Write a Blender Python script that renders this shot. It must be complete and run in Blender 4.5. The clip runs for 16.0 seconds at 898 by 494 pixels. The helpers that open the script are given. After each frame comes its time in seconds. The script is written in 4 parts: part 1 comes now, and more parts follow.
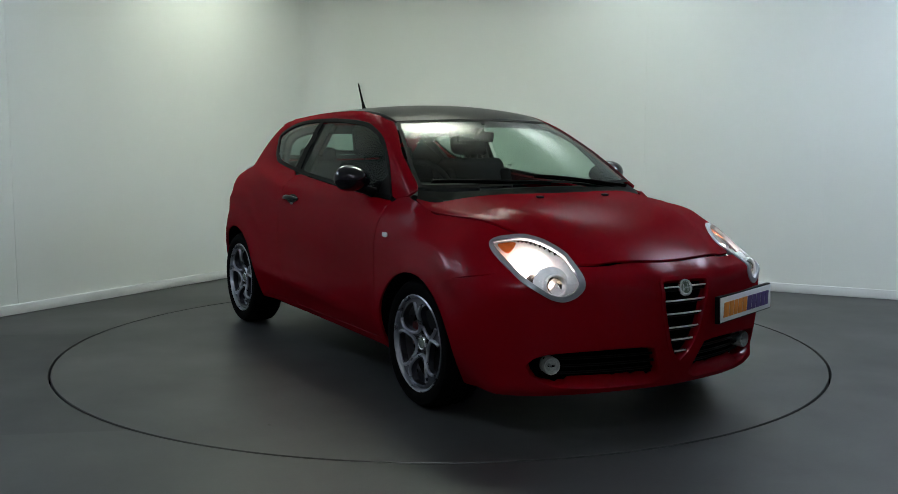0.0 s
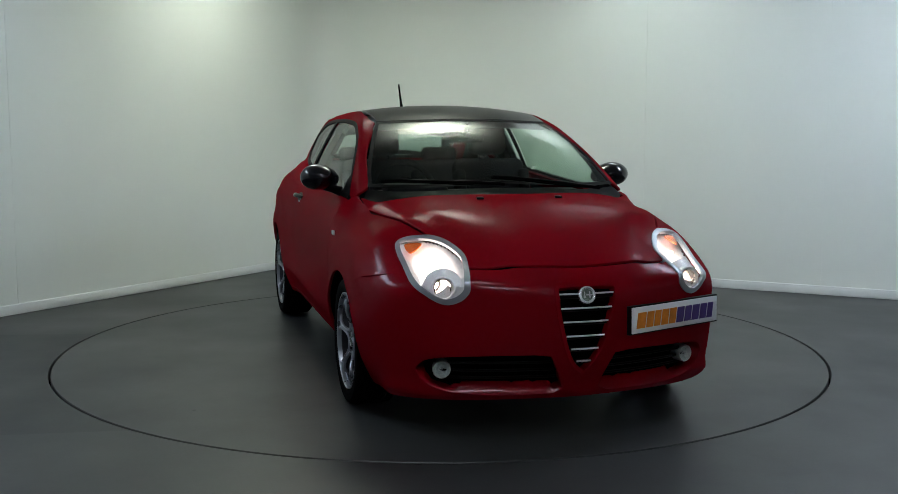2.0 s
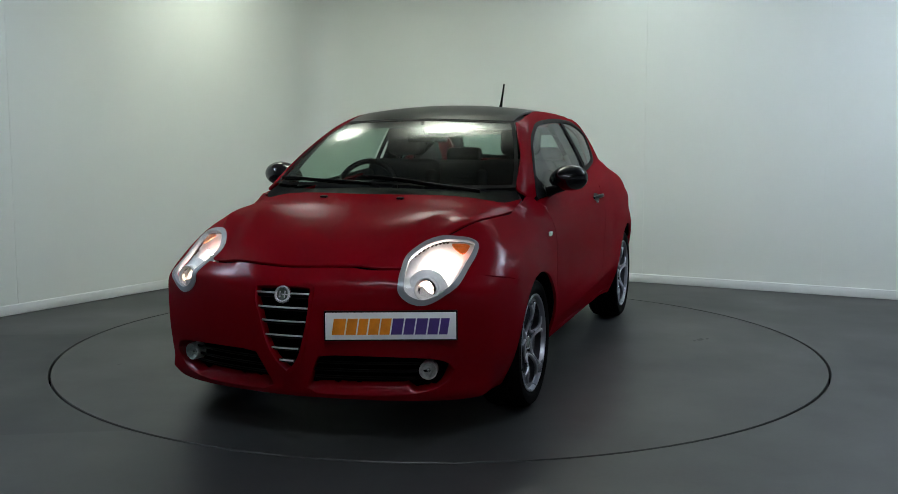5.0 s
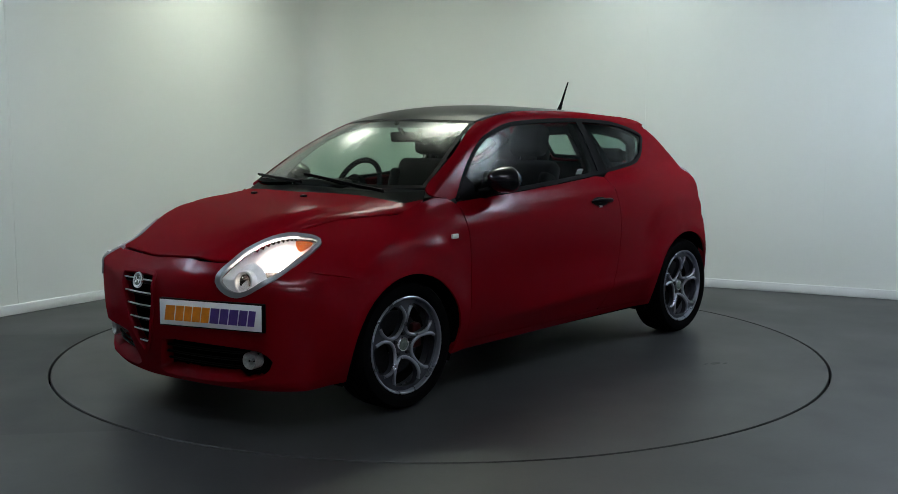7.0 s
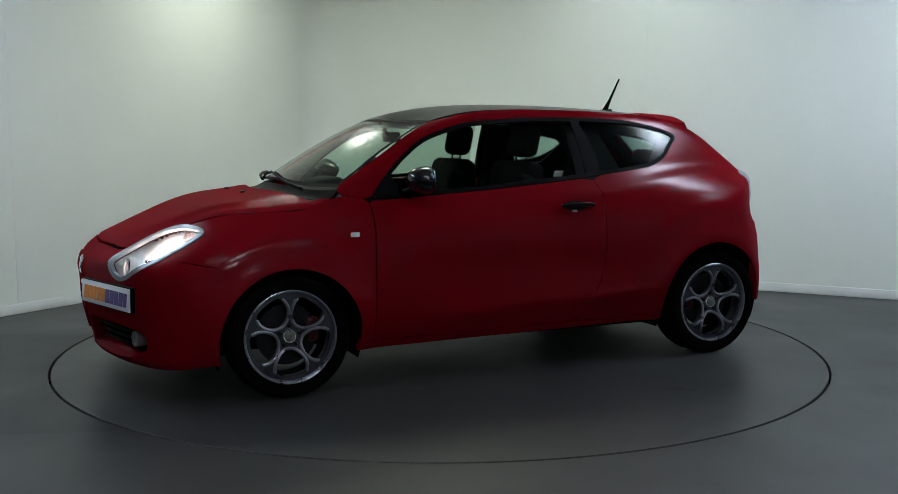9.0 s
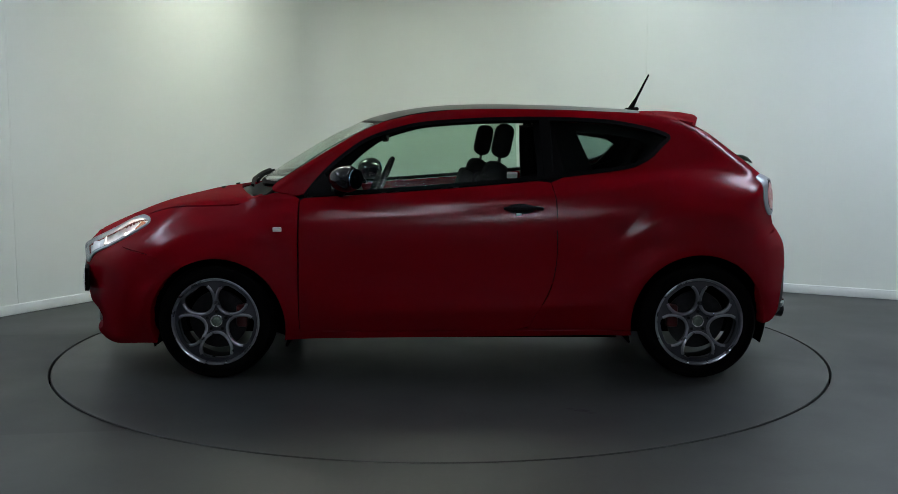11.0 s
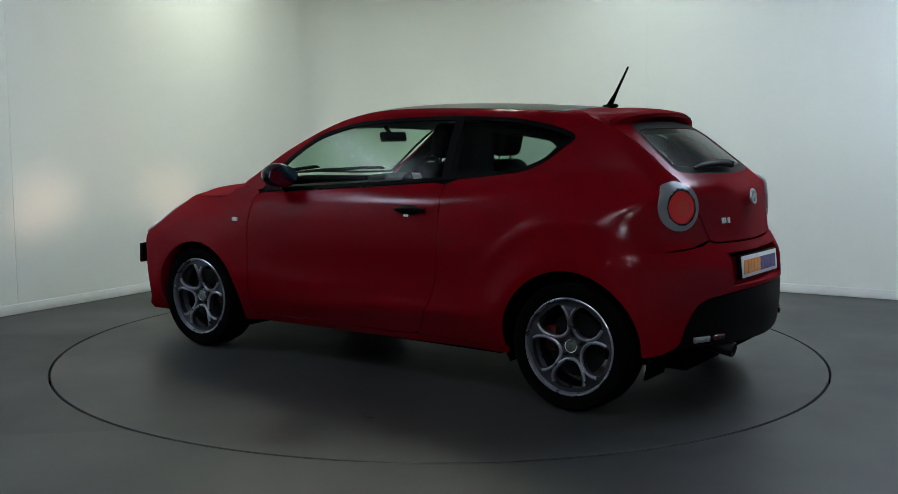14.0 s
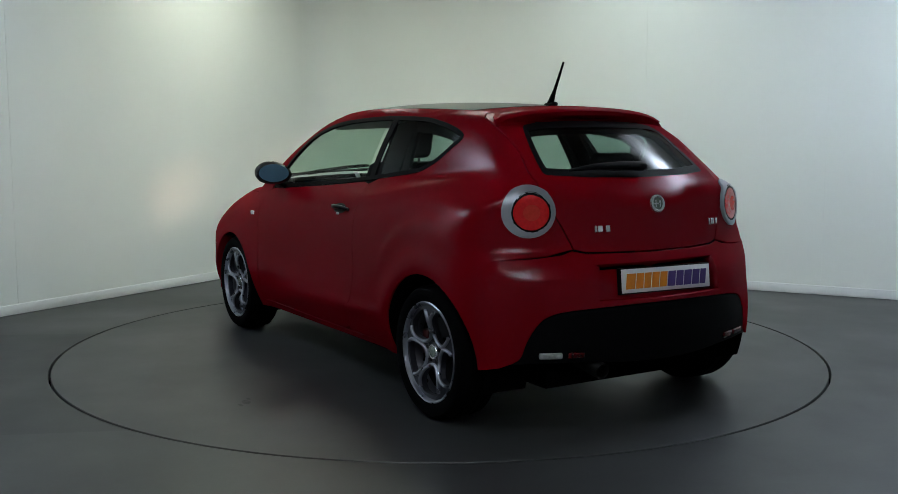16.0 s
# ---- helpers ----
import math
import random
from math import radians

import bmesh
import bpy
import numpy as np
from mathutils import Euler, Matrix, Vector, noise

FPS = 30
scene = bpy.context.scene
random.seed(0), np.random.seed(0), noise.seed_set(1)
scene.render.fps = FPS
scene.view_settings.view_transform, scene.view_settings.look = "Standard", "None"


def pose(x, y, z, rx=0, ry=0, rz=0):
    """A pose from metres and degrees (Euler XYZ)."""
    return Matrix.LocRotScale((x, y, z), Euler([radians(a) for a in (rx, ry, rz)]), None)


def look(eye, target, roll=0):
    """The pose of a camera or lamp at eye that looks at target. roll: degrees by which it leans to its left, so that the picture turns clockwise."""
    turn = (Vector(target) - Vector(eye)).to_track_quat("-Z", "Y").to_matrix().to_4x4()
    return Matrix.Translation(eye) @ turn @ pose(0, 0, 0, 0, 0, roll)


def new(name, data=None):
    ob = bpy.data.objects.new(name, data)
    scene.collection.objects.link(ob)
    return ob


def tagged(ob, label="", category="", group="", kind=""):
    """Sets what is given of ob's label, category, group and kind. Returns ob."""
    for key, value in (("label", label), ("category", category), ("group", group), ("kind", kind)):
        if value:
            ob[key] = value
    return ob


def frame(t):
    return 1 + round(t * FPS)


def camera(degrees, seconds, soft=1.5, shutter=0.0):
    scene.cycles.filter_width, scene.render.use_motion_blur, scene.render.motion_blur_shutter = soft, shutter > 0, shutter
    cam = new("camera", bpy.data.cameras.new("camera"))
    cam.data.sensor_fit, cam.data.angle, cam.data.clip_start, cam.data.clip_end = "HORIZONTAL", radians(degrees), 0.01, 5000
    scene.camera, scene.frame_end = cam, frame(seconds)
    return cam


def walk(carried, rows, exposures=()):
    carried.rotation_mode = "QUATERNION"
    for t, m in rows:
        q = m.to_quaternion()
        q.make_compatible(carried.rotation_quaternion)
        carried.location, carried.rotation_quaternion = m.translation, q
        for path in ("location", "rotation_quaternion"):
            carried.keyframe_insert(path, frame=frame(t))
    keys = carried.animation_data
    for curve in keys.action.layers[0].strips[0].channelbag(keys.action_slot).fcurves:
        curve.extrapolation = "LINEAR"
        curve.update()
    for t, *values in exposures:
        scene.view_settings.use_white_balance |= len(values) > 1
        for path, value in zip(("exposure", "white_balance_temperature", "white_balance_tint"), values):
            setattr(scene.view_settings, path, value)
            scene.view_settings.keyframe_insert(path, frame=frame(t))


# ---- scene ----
from mathutils.geometry import delaunay_2d_cdt

cam = camera(48.284, 16.0, soft=0.7)
EYE = look((0.0, -5.9994, 1.2732), (0.0485, -0.0375, 0.5998), 0.05)
walk(cam, [(0.0, EYE), (16.0, EYE)])

# turn of the car and turntable: seconds, degrees; steady after it has run up
SPIN = [(0.0, -60.13), (0.5, -61.23), (1.0, -64.02), (1.5, -68.45), (2.0, -74.05), (2.5, -79.95)]
SPIN += [(2.5 + 0.75 * i, -79.95 - 0.75 * 11.786 * i) for i in range(1, 19)]
CAR_OFFSET = (-0.09, 0.038)
TABLE_R = 2.2187

# ---- light ----
world = bpy.data.worlds.new("world")
scene.world = world
world.use_nodes = True
world.node_tree.nodes["Background"].inputs[0].default_value = (0.6, 0.7, 0.8, 1)
world.node_tree.nodes["Background"].inputs[1].default_value = 0.02
scene.view_settings.exposure = 0.50
LAMP_CENTRE, LAMP_CORNER, LAMP_LEFT, LAMP_RIGHT, LAMP_FRONT, BACK_FILL_POWER = 40.0, 32.0, 33.0, 56.0, 26.0, 14.0


# ---- materials ----
def material(name, color, rough=0.5, metal=0.0, coat=0.0, emit=None, strength=0.0, spread=0.0, scale=8.0, bump=0.0, bump_scale=200.0, coat_rough=0.1, rough_var=0.0, spec=0.5):
    m = bpy.data.materials.new(name)
    m.use_nodes = True
    nt = m.node_tree
    p = nt.nodes["Principled BSDF"]
    p.inputs["Base Color"].default_value = (*color, 1)
    p.inputs["Roughness"].default_value = rough
    p.inputs["Metallic"].default_value = metal
    p.inputs["Specular IOR Level"].default_value = spec
    p.inputs["Coat Weight"].default_value = coat
    p.inputs["Coat Roughness"].default_value = coat_rough
    if emit:
        p.inputs["Emission Color"].default_value = (*emit, 1)
        p.inputs["Emission Strength"].default_value = strength
    co = nt.nodes.new("ShaderNodeTexCoord")
    if spread or rough_var:
        big = nt.nodes.new("ShaderNodeTexNoise")
        big.inputs["Scale"].default_value, big.inputs["Detail"].default_value = scale, 6
        nt.links.new(co.outputs["Object"], big.inputs["Vector"])
        if spread:
            ramp = nt.nodes.new("ShaderNodeMapRange")
            ramp.inputs["To Min"].default_value, ramp.inputs["To Max"].default_value = 1 - spread, 1 + spread
            ramp.inputs["From Min"].default_value, ramp.inputs["From Max"].default_value = 0.3, 0.7
            mul = nt.nodes.new("ShaderNodeVectorMath")
            mul.operation = "SCALE"
            mul.inputs[0].default_value = color
            nt.links.new(big.outputs["Fac"], ramp.inputs["Value"])
            nt.links.new(ramp.outputs["Result"], mul.inputs["Scale"])
            nt.links.new(mul.outputs["Vector"], p.inputs["Base Color"])
        if rough_var:
            rr = nt.nodes.new("ShaderNodeMapRange")
            rr.inputs["From Min"].default_value, rr.inputs["From Max"].default_value = 0.3, 0.7
            rr.inputs["To Min"].default_value, rr.inputs["To Max"].default_value = rough - rough_var, rough + rough_var
            nt.links.new(big.outputs["Fac"], rr.inputs["Value"])
            nt.links.new(rr.outputs["Result"], p.inputs["Roughness"])
    if bump:
        fine = nt.nodes.new("ShaderNodeTexNoise")
        fine.inputs["Scale"].default_value, fine.inputs["Detail"].default_value = bump_scale, 4
        bp = nt.nodes.new("ShaderNodeBump")
        bp.inputs["Strength"].default_value, bp.inputs["Distance"].default_value = bump, 0.002
        nt.links.new(co.outputs["Object"], fine.inputs["Vector"])
        nt.links.new(fine.outputs["Fac"], bp.inputs["Height"])
        nt.links.new(bp.outputs["Normal"], p.inputs["Normal"])
    return m


def glass(name, tint, gloss_rough=0.02, ior=1.5, sheen=0.55):
    """A thin pane: clear or tinted, with mirror-like gloss that grows towards grazing angles."""
    m = bpy.data.materials.new(name)
    m.use_nodes = True
    nt = m.node_tree
    nt.nodes.clear()
    out, mix = nt.nodes.new("ShaderNodeOutputMaterial"), nt.nodes.new("ShaderNodeMixShader")
    clear, gloss = nt.nodes.new("ShaderNodeBsdfTransparent"), nt.nodes.new("ShaderNodeBsdfGlossy")
    lw, pw, ad = nt.nodes.new("ShaderNodeLayerWeight"), nt.nodes.new("ShaderNodeMath"), nt.nodes.new("ShaderNodeMath")
    lw.inputs["Blend"].default_value = 0.5
    pw.operation, ad.operation = "POWER", "MULTIPLY_ADD"
    pw.inputs[1].default_value = 4.5
    r0 = ((ior - 1) / (ior + 1)) ** 2 * sheen
    ad.inputs[1].default_value, ad.inputs[2].default_value = 0.75 - r0, r0
    nt.links.new(lw.outputs["Facing"], pw.inputs[0])
    nt.links.new(pw.outputs[0], ad.inputs[0])
    clear.inputs["Color"].default_value = (*tint, 1)
    gloss.inputs["Roughness"].default_value = gloss_rough
    nt.links.new(ad.outputs[0], mix.inputs[0])
    nt.links.new(clear.outputs[0], mix.inputs[1])
    nt.links.new(gloss.outputs[0], mix.inputs[2])
    nt.links.new(mix.outputs[0], out.inputs["Surface"])
    return m


RED = (0.165, 0.0005, 0.0045)


def satin_paint(name, color, gloss_rough, low, high):
    """Pigment under a satin clear layer: diffuse colour with a soft, weak white gloss."""
    m = material(name, color, 0.9, spec=0.0, spread=0.05, scale=2.2)
    nt = m.node_tree
    p, out = nt.nodes["Principled BSDF"], nt.nodes["Material Output"]
    gloss, mix, lw = nt.nodes.new("ShaderNodeBsdfGlossy"), nt.nodes.new("ShaderNodeMixShader"), nt.nodes.new("ShaderNodeLayerWeight")
    pw, ad = nt.nodes.new("ShaderNodeMath"), nt.nodes.new("ShaderNodeMath")
    lw.inputs["Blend"].default_value = 0.5
    pw.operation, ad.operation = "POWER", "MULTIPLY_ADD"
    pw.inputs[1].default_value, ad.inputs[1].default_value, ad.inputs[2].default_value = 4.0, high - low, low
    gloss.inputs["Color"].default_value, gloss.inputs["Roughness"].default_value = (1.0, 0.86, 0.95, 1), gloss_rough
    nt.links.new(lw.outputs["Facing"], pw.inputs[0])
    nt.links.new(pw.outputs[0], ad.inputs[0])
    nt.links.new(ad.outputs[0], mix.inputs[0])
    nt.links.new(p.outputs[0], mix.inputs[1])
    nt.links.new(gloss.outputs[0], mix.inputs[2])
    nt.links.new(mix.outputs[0], out.inputs["Surface"])
    return m


PAINT = satin_paint("satin_red_paint", RED, 0.21, 0.021, 0.05)
MIRROR_SHELL = material("mirror_shell_black", (0.004, 0.0045, 0.007), 0.14, 0.0, spread=0.1, scale=9, spec=0.5)
BLACK_GLOSS = material("gloss_black_paint", (0.006, 0.0065, 0.008), 0.3, 0.0, spread=0.1, scale=5, spec=0.12)
BLACK_PLASTIC = material("black_plastic", (0.003, 0.003, 0.0035), 0.5, spec=0.05, spread=0.2, scale=30, bump=0.1, bump_scale=400)
DARK = material("dark_underside", (0.002, 0.002, 0.002), 0.9, spec=0.0, spread=0.3, scale=12)
RUBBER = material("tyre_rubber", (0.0025, 0.0025, 0.0027), 0.8, spec=0.02, spread=0.25, scale=25, bump=0.15, bump_scale=300)
SEAL = material("rubber_seal", (0.002, 0.002, 0.0025), 0.6, spec=0.05, spread=0.1, scale=20)
ALLOY = material("gunmetal_alloy", (0.34, 0.35, 0.40), 0.3, 0.9, spread=0.12, scale=14, rough_var=0.05)
ALLOY_DARK = material("dark_alloy", (0.085, 0.088, 0.105), 0.4, 0.85, spread=0.15, scale=14)
STEEL = material("brake_steel", (0.03, 0.03, 0.033), 0.5, 0.9, spread=0.2, scale=40)
# near-black steel for the rim barrels and the tailpipe
DARK_STEEL = material("very_dark_steel", (0.02, 0.02, 0.02), 0.5, 0.8, spread=0.2, scale=40)
BEZEL = material("satin_titanium", (0.27, 0.28, 0.31), 0.42, 0.6, spread=0.05, scale=12)
CHROME = material("chrome", (0.85, 0.85, 0.88), 0.22, 0.75, spread=0.03, scale=20)
SILVER = material("bright_silver", (0.88, 0.89, 0.92), 0.3, 0.15, spread=0.03, scale=30)
REFLECTOR = material("lamp_reflector", (0.88, 0.88, 0.9), 0.4, 0.1, spread=0.06, scale=40)
CLEAR = glass("clear_lens", (0.93, 0.94, 0.95), 0.05, 1.4)
TINT = glass("green_tinted_glass", (0.66, 0.79, 0.71), 0.17, 1.52, 0.16)
SCREEN = glass("windscreen_glass", (0.64, 0.77, 0.69), 0.21, 1.52, 0.6)
DEEP_TINT = glass("dark_tinted_glass", (0.42, 0.54, 0.50), 0.11, 1.52, 0.4)
GLOW = material("lit_bulb", (0.9, 0.9, 0.85), 0.4, emit=(1.0, 0.80, 0.66), strength=480.0)
AMBER = material("amber_lens", (0.75, 0.16, 0.03), 0.25, coat=0.5, spread=0.1, scale=60)
RED_LENS = material("red_lens", (0.26, 0.004, 0.006), 0.16, coat=0.5, emit=(1.0, 0.02, 0.02), strength=0.05, spread=0.15, scale=70, bump=0.2, bump_scale=250)
DARK_RED = material("dark_red_lens", (0.06, 0.002, 0.003), 0.25, coat=0.4, spread=0.15, scale=70)
TAIL_GLOW = material("lit_tail_lamp", (0.22, 0.012, 0.008), 0.25, emit=(1.0, 0.06, 0.03), strength=0.05, spread=0.1, scale=80)
FOG = material("fog_reflector", (0.40, 0.42, 0.41), 0.3, 0.35, spread=0.25, scale=60)
WHITE_LENS = material("white_lens", (0.75, 0.76, 0.76), 0.25, coat=0.5, spread=0.05, scale=90)
PLATE_WHITE = material("plate_white", (0.78, 0.79, 0.82), 0.35, spread=0.03, scale=15)
ORANGE = material("orange_print", (0.75, 0.24, 0.01), 0.4, spread=0.12, scale=25)
PURPLE = material("violet_print", (0.07, 0.035, 0.20), 0.4, spread=0.12, scale=25)
CABIN = material("dark_cabin_trim", (0.007, 0.007, 0.008), 0.7, spec=0.1, spread=0.2, scale=20, bump=0.1, bump_scale=250)
FABRIC = material("dark_seat_fabric", (0.006, 0.006, 0.007), 0.9, spec=0.1, spread=0.25, scale=40, bump=0.05, bump_scale=120)
LINER = material("grey_headliner", (0.28, 0.29, 0.28), 0.9, spread=0.05, scale=40)
BADGE = material("badge_enamel", (0.16, 0.2, 0.17), 0.25, 0.3, coat=0.6, spread=0.35, scale=120)
CALIPER = material("red_caliper", (0.06, 0.003, 0.003), 0.4, spread=0.1, scale=30)
WALL = material("painted_wall", (0.66, 0.69, 0.66), 0.55, spread=0.025, scale=0.9, bump=0.04, bump_scale=120)
SKIRT = material("white_skirting_paint", (0.66, 0.68, 0.68), 0.4, spread=0.03, scale=6)
CEIL = material("ceiling_paint", (0.70, 0.72, 0.69), 0.8, spread=0.03, scale=2, bump=0.05)


def soft_diffuser(name, color, strength, rx, ry):
    """A stretched diffuser, emission made to fade from centre to edge for soft reflections."""
    m = material(name, (0.85, 0.85, 0.85), 0.5, emit=color, strength=strength)
    nt = m.node_tree
    co, sc, ln = nt.nodes.new("ShaderNodeTexCoord"), nt.nodes.new("ShaderNodeVectorMath"), nt.nodes.new("ShaderNodeVectorMath")
    sc.operation, ln.operation = "MULTIPLY", "LENGTH"
    sc.inputs[1].default_value = (1 / rx, 1 / ry, 0)
    rg = nt.nodes.new("ShaderNodeMapRange")
    rg.interpolation_type = "SMOOTHERSTEP"
    rg.inputs["From Min"].default_value, rg.inputs["From Max"].default_value = 0.0, 1.0
    rg.inputs["To Min"].default_value, rg.inputs["To Max"].default_value = strength, strength * 0.03
    nt.links.new(co.outputs["Object"], sc.inputs[0])
    nt.links.new(sc.outputs[0], ln.inputs[0])
    nt.links.new(ln.outputs["Value"], rg.inputs["Value"])
    nt.links.new(rg.outputs[0], nt.nodes["Principled BSDF"].inputs["Emission Strength"])
    return m


GREENISH = soft_diffuser("lit_centre_diffuser", (0.92, 1.0, 0.84), LAMP_CENTRE, 0.75, 0.32)
CORNERLIT = soft_diffuser("lit_corner_diffuser", (0.93, 1.0, 0.86), LAMP_CORNER, 0.38, 0.38)
COOL_L = soft_diffuser("lit_cool_diffuser", (0.70, 0.84, 1.0), LAMP_LEFT, 0.28, 1.15)
COOL_R = soft_diffuser("lit_bright_cool_diffuser", (0.74, 0.86, 1.0), LAMP_RIGHT, 0.30, 1.15)
COOL_F = soft_diffuser("lit_neutral_diffuser", (0.84, 0.92, 1.0), LAMP_FRONT, 0.20, 0.95)
# added fill, out of view, that brightens the car's upright front surfaces
NEAR_FILL = soft_diffuser("added_near_fill", (0.84, 0.92, 1.0), 78.0, 0.20, 0.95)
# added fill, out of view, that lifts the middle of the north wall
BACK_FILL = soft_diffuser("added_back_fill", (0.84, 0.95, 0.95), BACK_FILL_POWER, 0.75, 0.25)
# grey of the walls out of view, set by the fill they bounce
WALL_UNSEEN = material("unseen_wall_grey", (0.55, 0.56, 0.56), 0.8, spec=0.2, spread=0.08, scale=2, bump=0.04)
LAMP_METAL = material("white_lamp_frame", (0.7, 0.7, 0.7), 0.4, spread=0.03)


def floor_material(name, base, seed):
    """Smooth grey resin floor: cloudy tone, fine specks and faint scuffs."""
    m = material(name, base, 0.42, spec=0.40, spread=0.10, scale=1.1, bump=0.03, bump_scale=90, rough_var=0.07)
    nt = m.node_tree
    p = nt.nodes["Principled BSDF"]
    old = p.inputs["Base Color"].links[0].from_socket
    co = nt.nodes.new("ShaderNodeTexCoord")
    grain = nt.nodes.new("ShaderNodeTexNoise")
    grain.inputs["Scale"].default_value, grain.inputs["Detail"].default_value = 55.0 + seed, 8
    scuff = nt.nodes.new("ShaderNodeTexNoise")
    scuff.inputs["Scale"].default_value, scuff.inputs["Detail"].default_value, scuff.inputs["Distortion"].default_value = 2.7 + 0.3 * seed, 3, 1.5
    a, b = nt.nodes.new("ShaderNodeMapRange"), nt.nodes.new("ShaderNodeMapRange")
    a.inputs["From Min"].default_value, a.inputs["From Max"].default_value = 0.3, 0.7
    a.inputs["To Min"].default_value, a.inputs["To Max"].default_value = 0.93, 1.07
    b.inputs["From Min"].default_value, b.inputs["From Max"].default_value = 0.62, 0.72
    b.inputs["To Min"].default_value, b.inputs["To Max"].default_value = 1.0, 0.86
    m1, m2 = nt.nodes.new("ShaderNodeVectorMath"), nt.nodes.new("ShaderNodeVectorMath")
    m1.operation = m2.operation = "SCALE"
    for n in (grain, scuff):
        nt.links.new(co.outputs["Object"], n.inputs["Vector"])
    nt.links.new(grain.outputs["Fac"], a.inputs["Value"])
    nt.links.new(scuff.outputs["Fac"], b.inputs["Value"])
    nt.links.new(old, m1.inputs[0])
    nt.links.new(a.outputs["Result"], m1.inputs["Scale"])
    nt.links.new(m1.outputs["Vector"], m2.inputs[0])
    nt.links.new(b.outputs["Result"], m2.inputs["Scale"])
    nt.links.new(m2.outputs["Vector"], p.inputs["Base Color"])
    return m


FLOOR = floor_material("grey_resin_floor", (0.024, 0.0252, 0.0256), 0)
FLOOR_DARK = floor_material("darker_patch_floor", (0.009, 0.0105, 0.012), 1)
TABLE = floor_material("grey_turntable_resin", (0.0245, 0.0257, 0.0257), 3)
SCUFF = material("dark_scuff", (0.05, 0.05, 0.05), 0.6, spread=0.3, scale=30)


# ---- mesh helpers ----
def part(name, bm, mat, parent=None, label=""):
    """Link a bmesh or a mesh as one object, under a thing or a part."""
    if isinstance(bm, bmesh.types.BMesh):
        me = bpy.data.meshes.new(name)
        bm.normal_update()
        bm.to_mesh(me)
        bm.free()
    else:
        me = bm
    if not me.materials:
        me.materials.append(mat)
    ob = new(name, me)
    if parent:
        ob.parent = parent
    if label:
        tagged(ob, label)
    return ob


def smooth(bm, angle=40):
    for f in bm.faces:
        f.smooth = True
    for e in bm.edges:
        e.smooth = len(e.link_faces) == 2 and e.calc_face_angle(0) < radians(angle)
    return bm


def box(sx, sy, sz, m=None, bevel=0.0, seg=2):
    bm = bmesh.new()
    bmesh.ops.create_cube(bm, size=1, matrix=Matrix.Diagonal((sx, sy, sz, 1)))
    if bevel:
        bmesh.ops.bevel(bm, geom=bm.edges[:], offset=bevel, segments=seg, profile=0.5, affect="EDGES")
    if m is not None:
        bmesh.ops.transform(bm, matrix=m, verts=bm.verts)
    return smooth(bm)


def lathe(profile, n=48, m=None, closed=False):
    """Turn (radius, height) points about the z axis."""
    bm = bmesh.new()
    rings = []
    for r, h in profile:
        rings.append([bm.verts.new((r * math.cos(2 * math.pi * i / n), r * math.sin(2 * math.pi * i / n), h)) for i in range(n)] if r > 1e-5 else [bm.verts.new((0, 0, h))])
    pairs = list(zip(rings, rings[1:])) + ([(rings[-1], rings[0])] if closed else [])
    for a, b in pairs:
        for i in range(n):
            j = (i + 1) % n
            q = [a[i % len(a)], a[j % len(a)], b[j % len(b)], b[i % len(b)]]
            q = list(dict.fromkeys(q))
            if len(q) > 2:
                bm.faces.new(q)
    bmesh.ops.recalc_face_normals(bm, faces=bm.faces)
    if m is not None:
        bmesh.ops.transform(bm, matrix=m, verts=bm.verts)
    return smooth(bm, 35)


def tube(points, radius, n=10, bm=None, flat=1.0, caps=True):
    """A round (or flattened) rod along points; radius may be a list."""
    bm = bm or bmesh.new()
    pts = [Vector(p) for p in points]
    rr = radius if isinstance(radius, (list, tuple)) else [radius] * len(pts)
    rings = []
    side = None
    for i, p in enumerate(pts):
        d = (pts[min(i + 1, len(pts) - 1)] - pts[max(i - 1, 0)]).normalized()
        if side is None:
            side = d.orthogonal().normalized()
        side = (side - d * side.dot(d)).normalized()
        up = d.cross(side)
        rings.append([bm.verts.new(p + rr[i] * (side * math.cos(2 * math.pi * k / n) + up * flat * math.sin(2 * math.pi * k / n))) for k in range(n)])
    for a, b in zip(rings, rings[1:]):
        for k in range(n):
            bm.faces.new((a[k], a[(k + 1) % n], b[(k + 1) % n], b[k]))
    if caps:
        bm.faces.new(rings[0][::-1]), bm.faces.new(rings[-1])
    bmesh.ops.recalc_face_normals(bm, faces=bm.faces)
    return smooth(bm, 50)


def spline(pts, n=8, closed=False):
    """Catmull-Rom curve through the points."""
    p = [np.array(q, float) for q in pts]
    out = []
    m = len(p)
    for i in range(m if closed else m - 1):
        if closed:
            a, b, c, d = p[i - 1], p[i], p[(i + 1) % m], p[(i + 2) % m]
        else:
            a, b, c, d = p[max(i - 1, 0)], p[i], p[i + 1], p[min(i + 2, m - 1)]
        for k in range(n):
            t = k / n
            out.append(0.5 * (2 * b + (c - a) * t + (2 * a - 5 * b + 4 * c - d) * t * t + (3 * b - a - 3 * c + d) * t**3))
    if not closed:
        out.append(p[-1])
    return np.array(out)


def join(*curves):
    return np.concatenate([np.array(c, float) for c in curves])


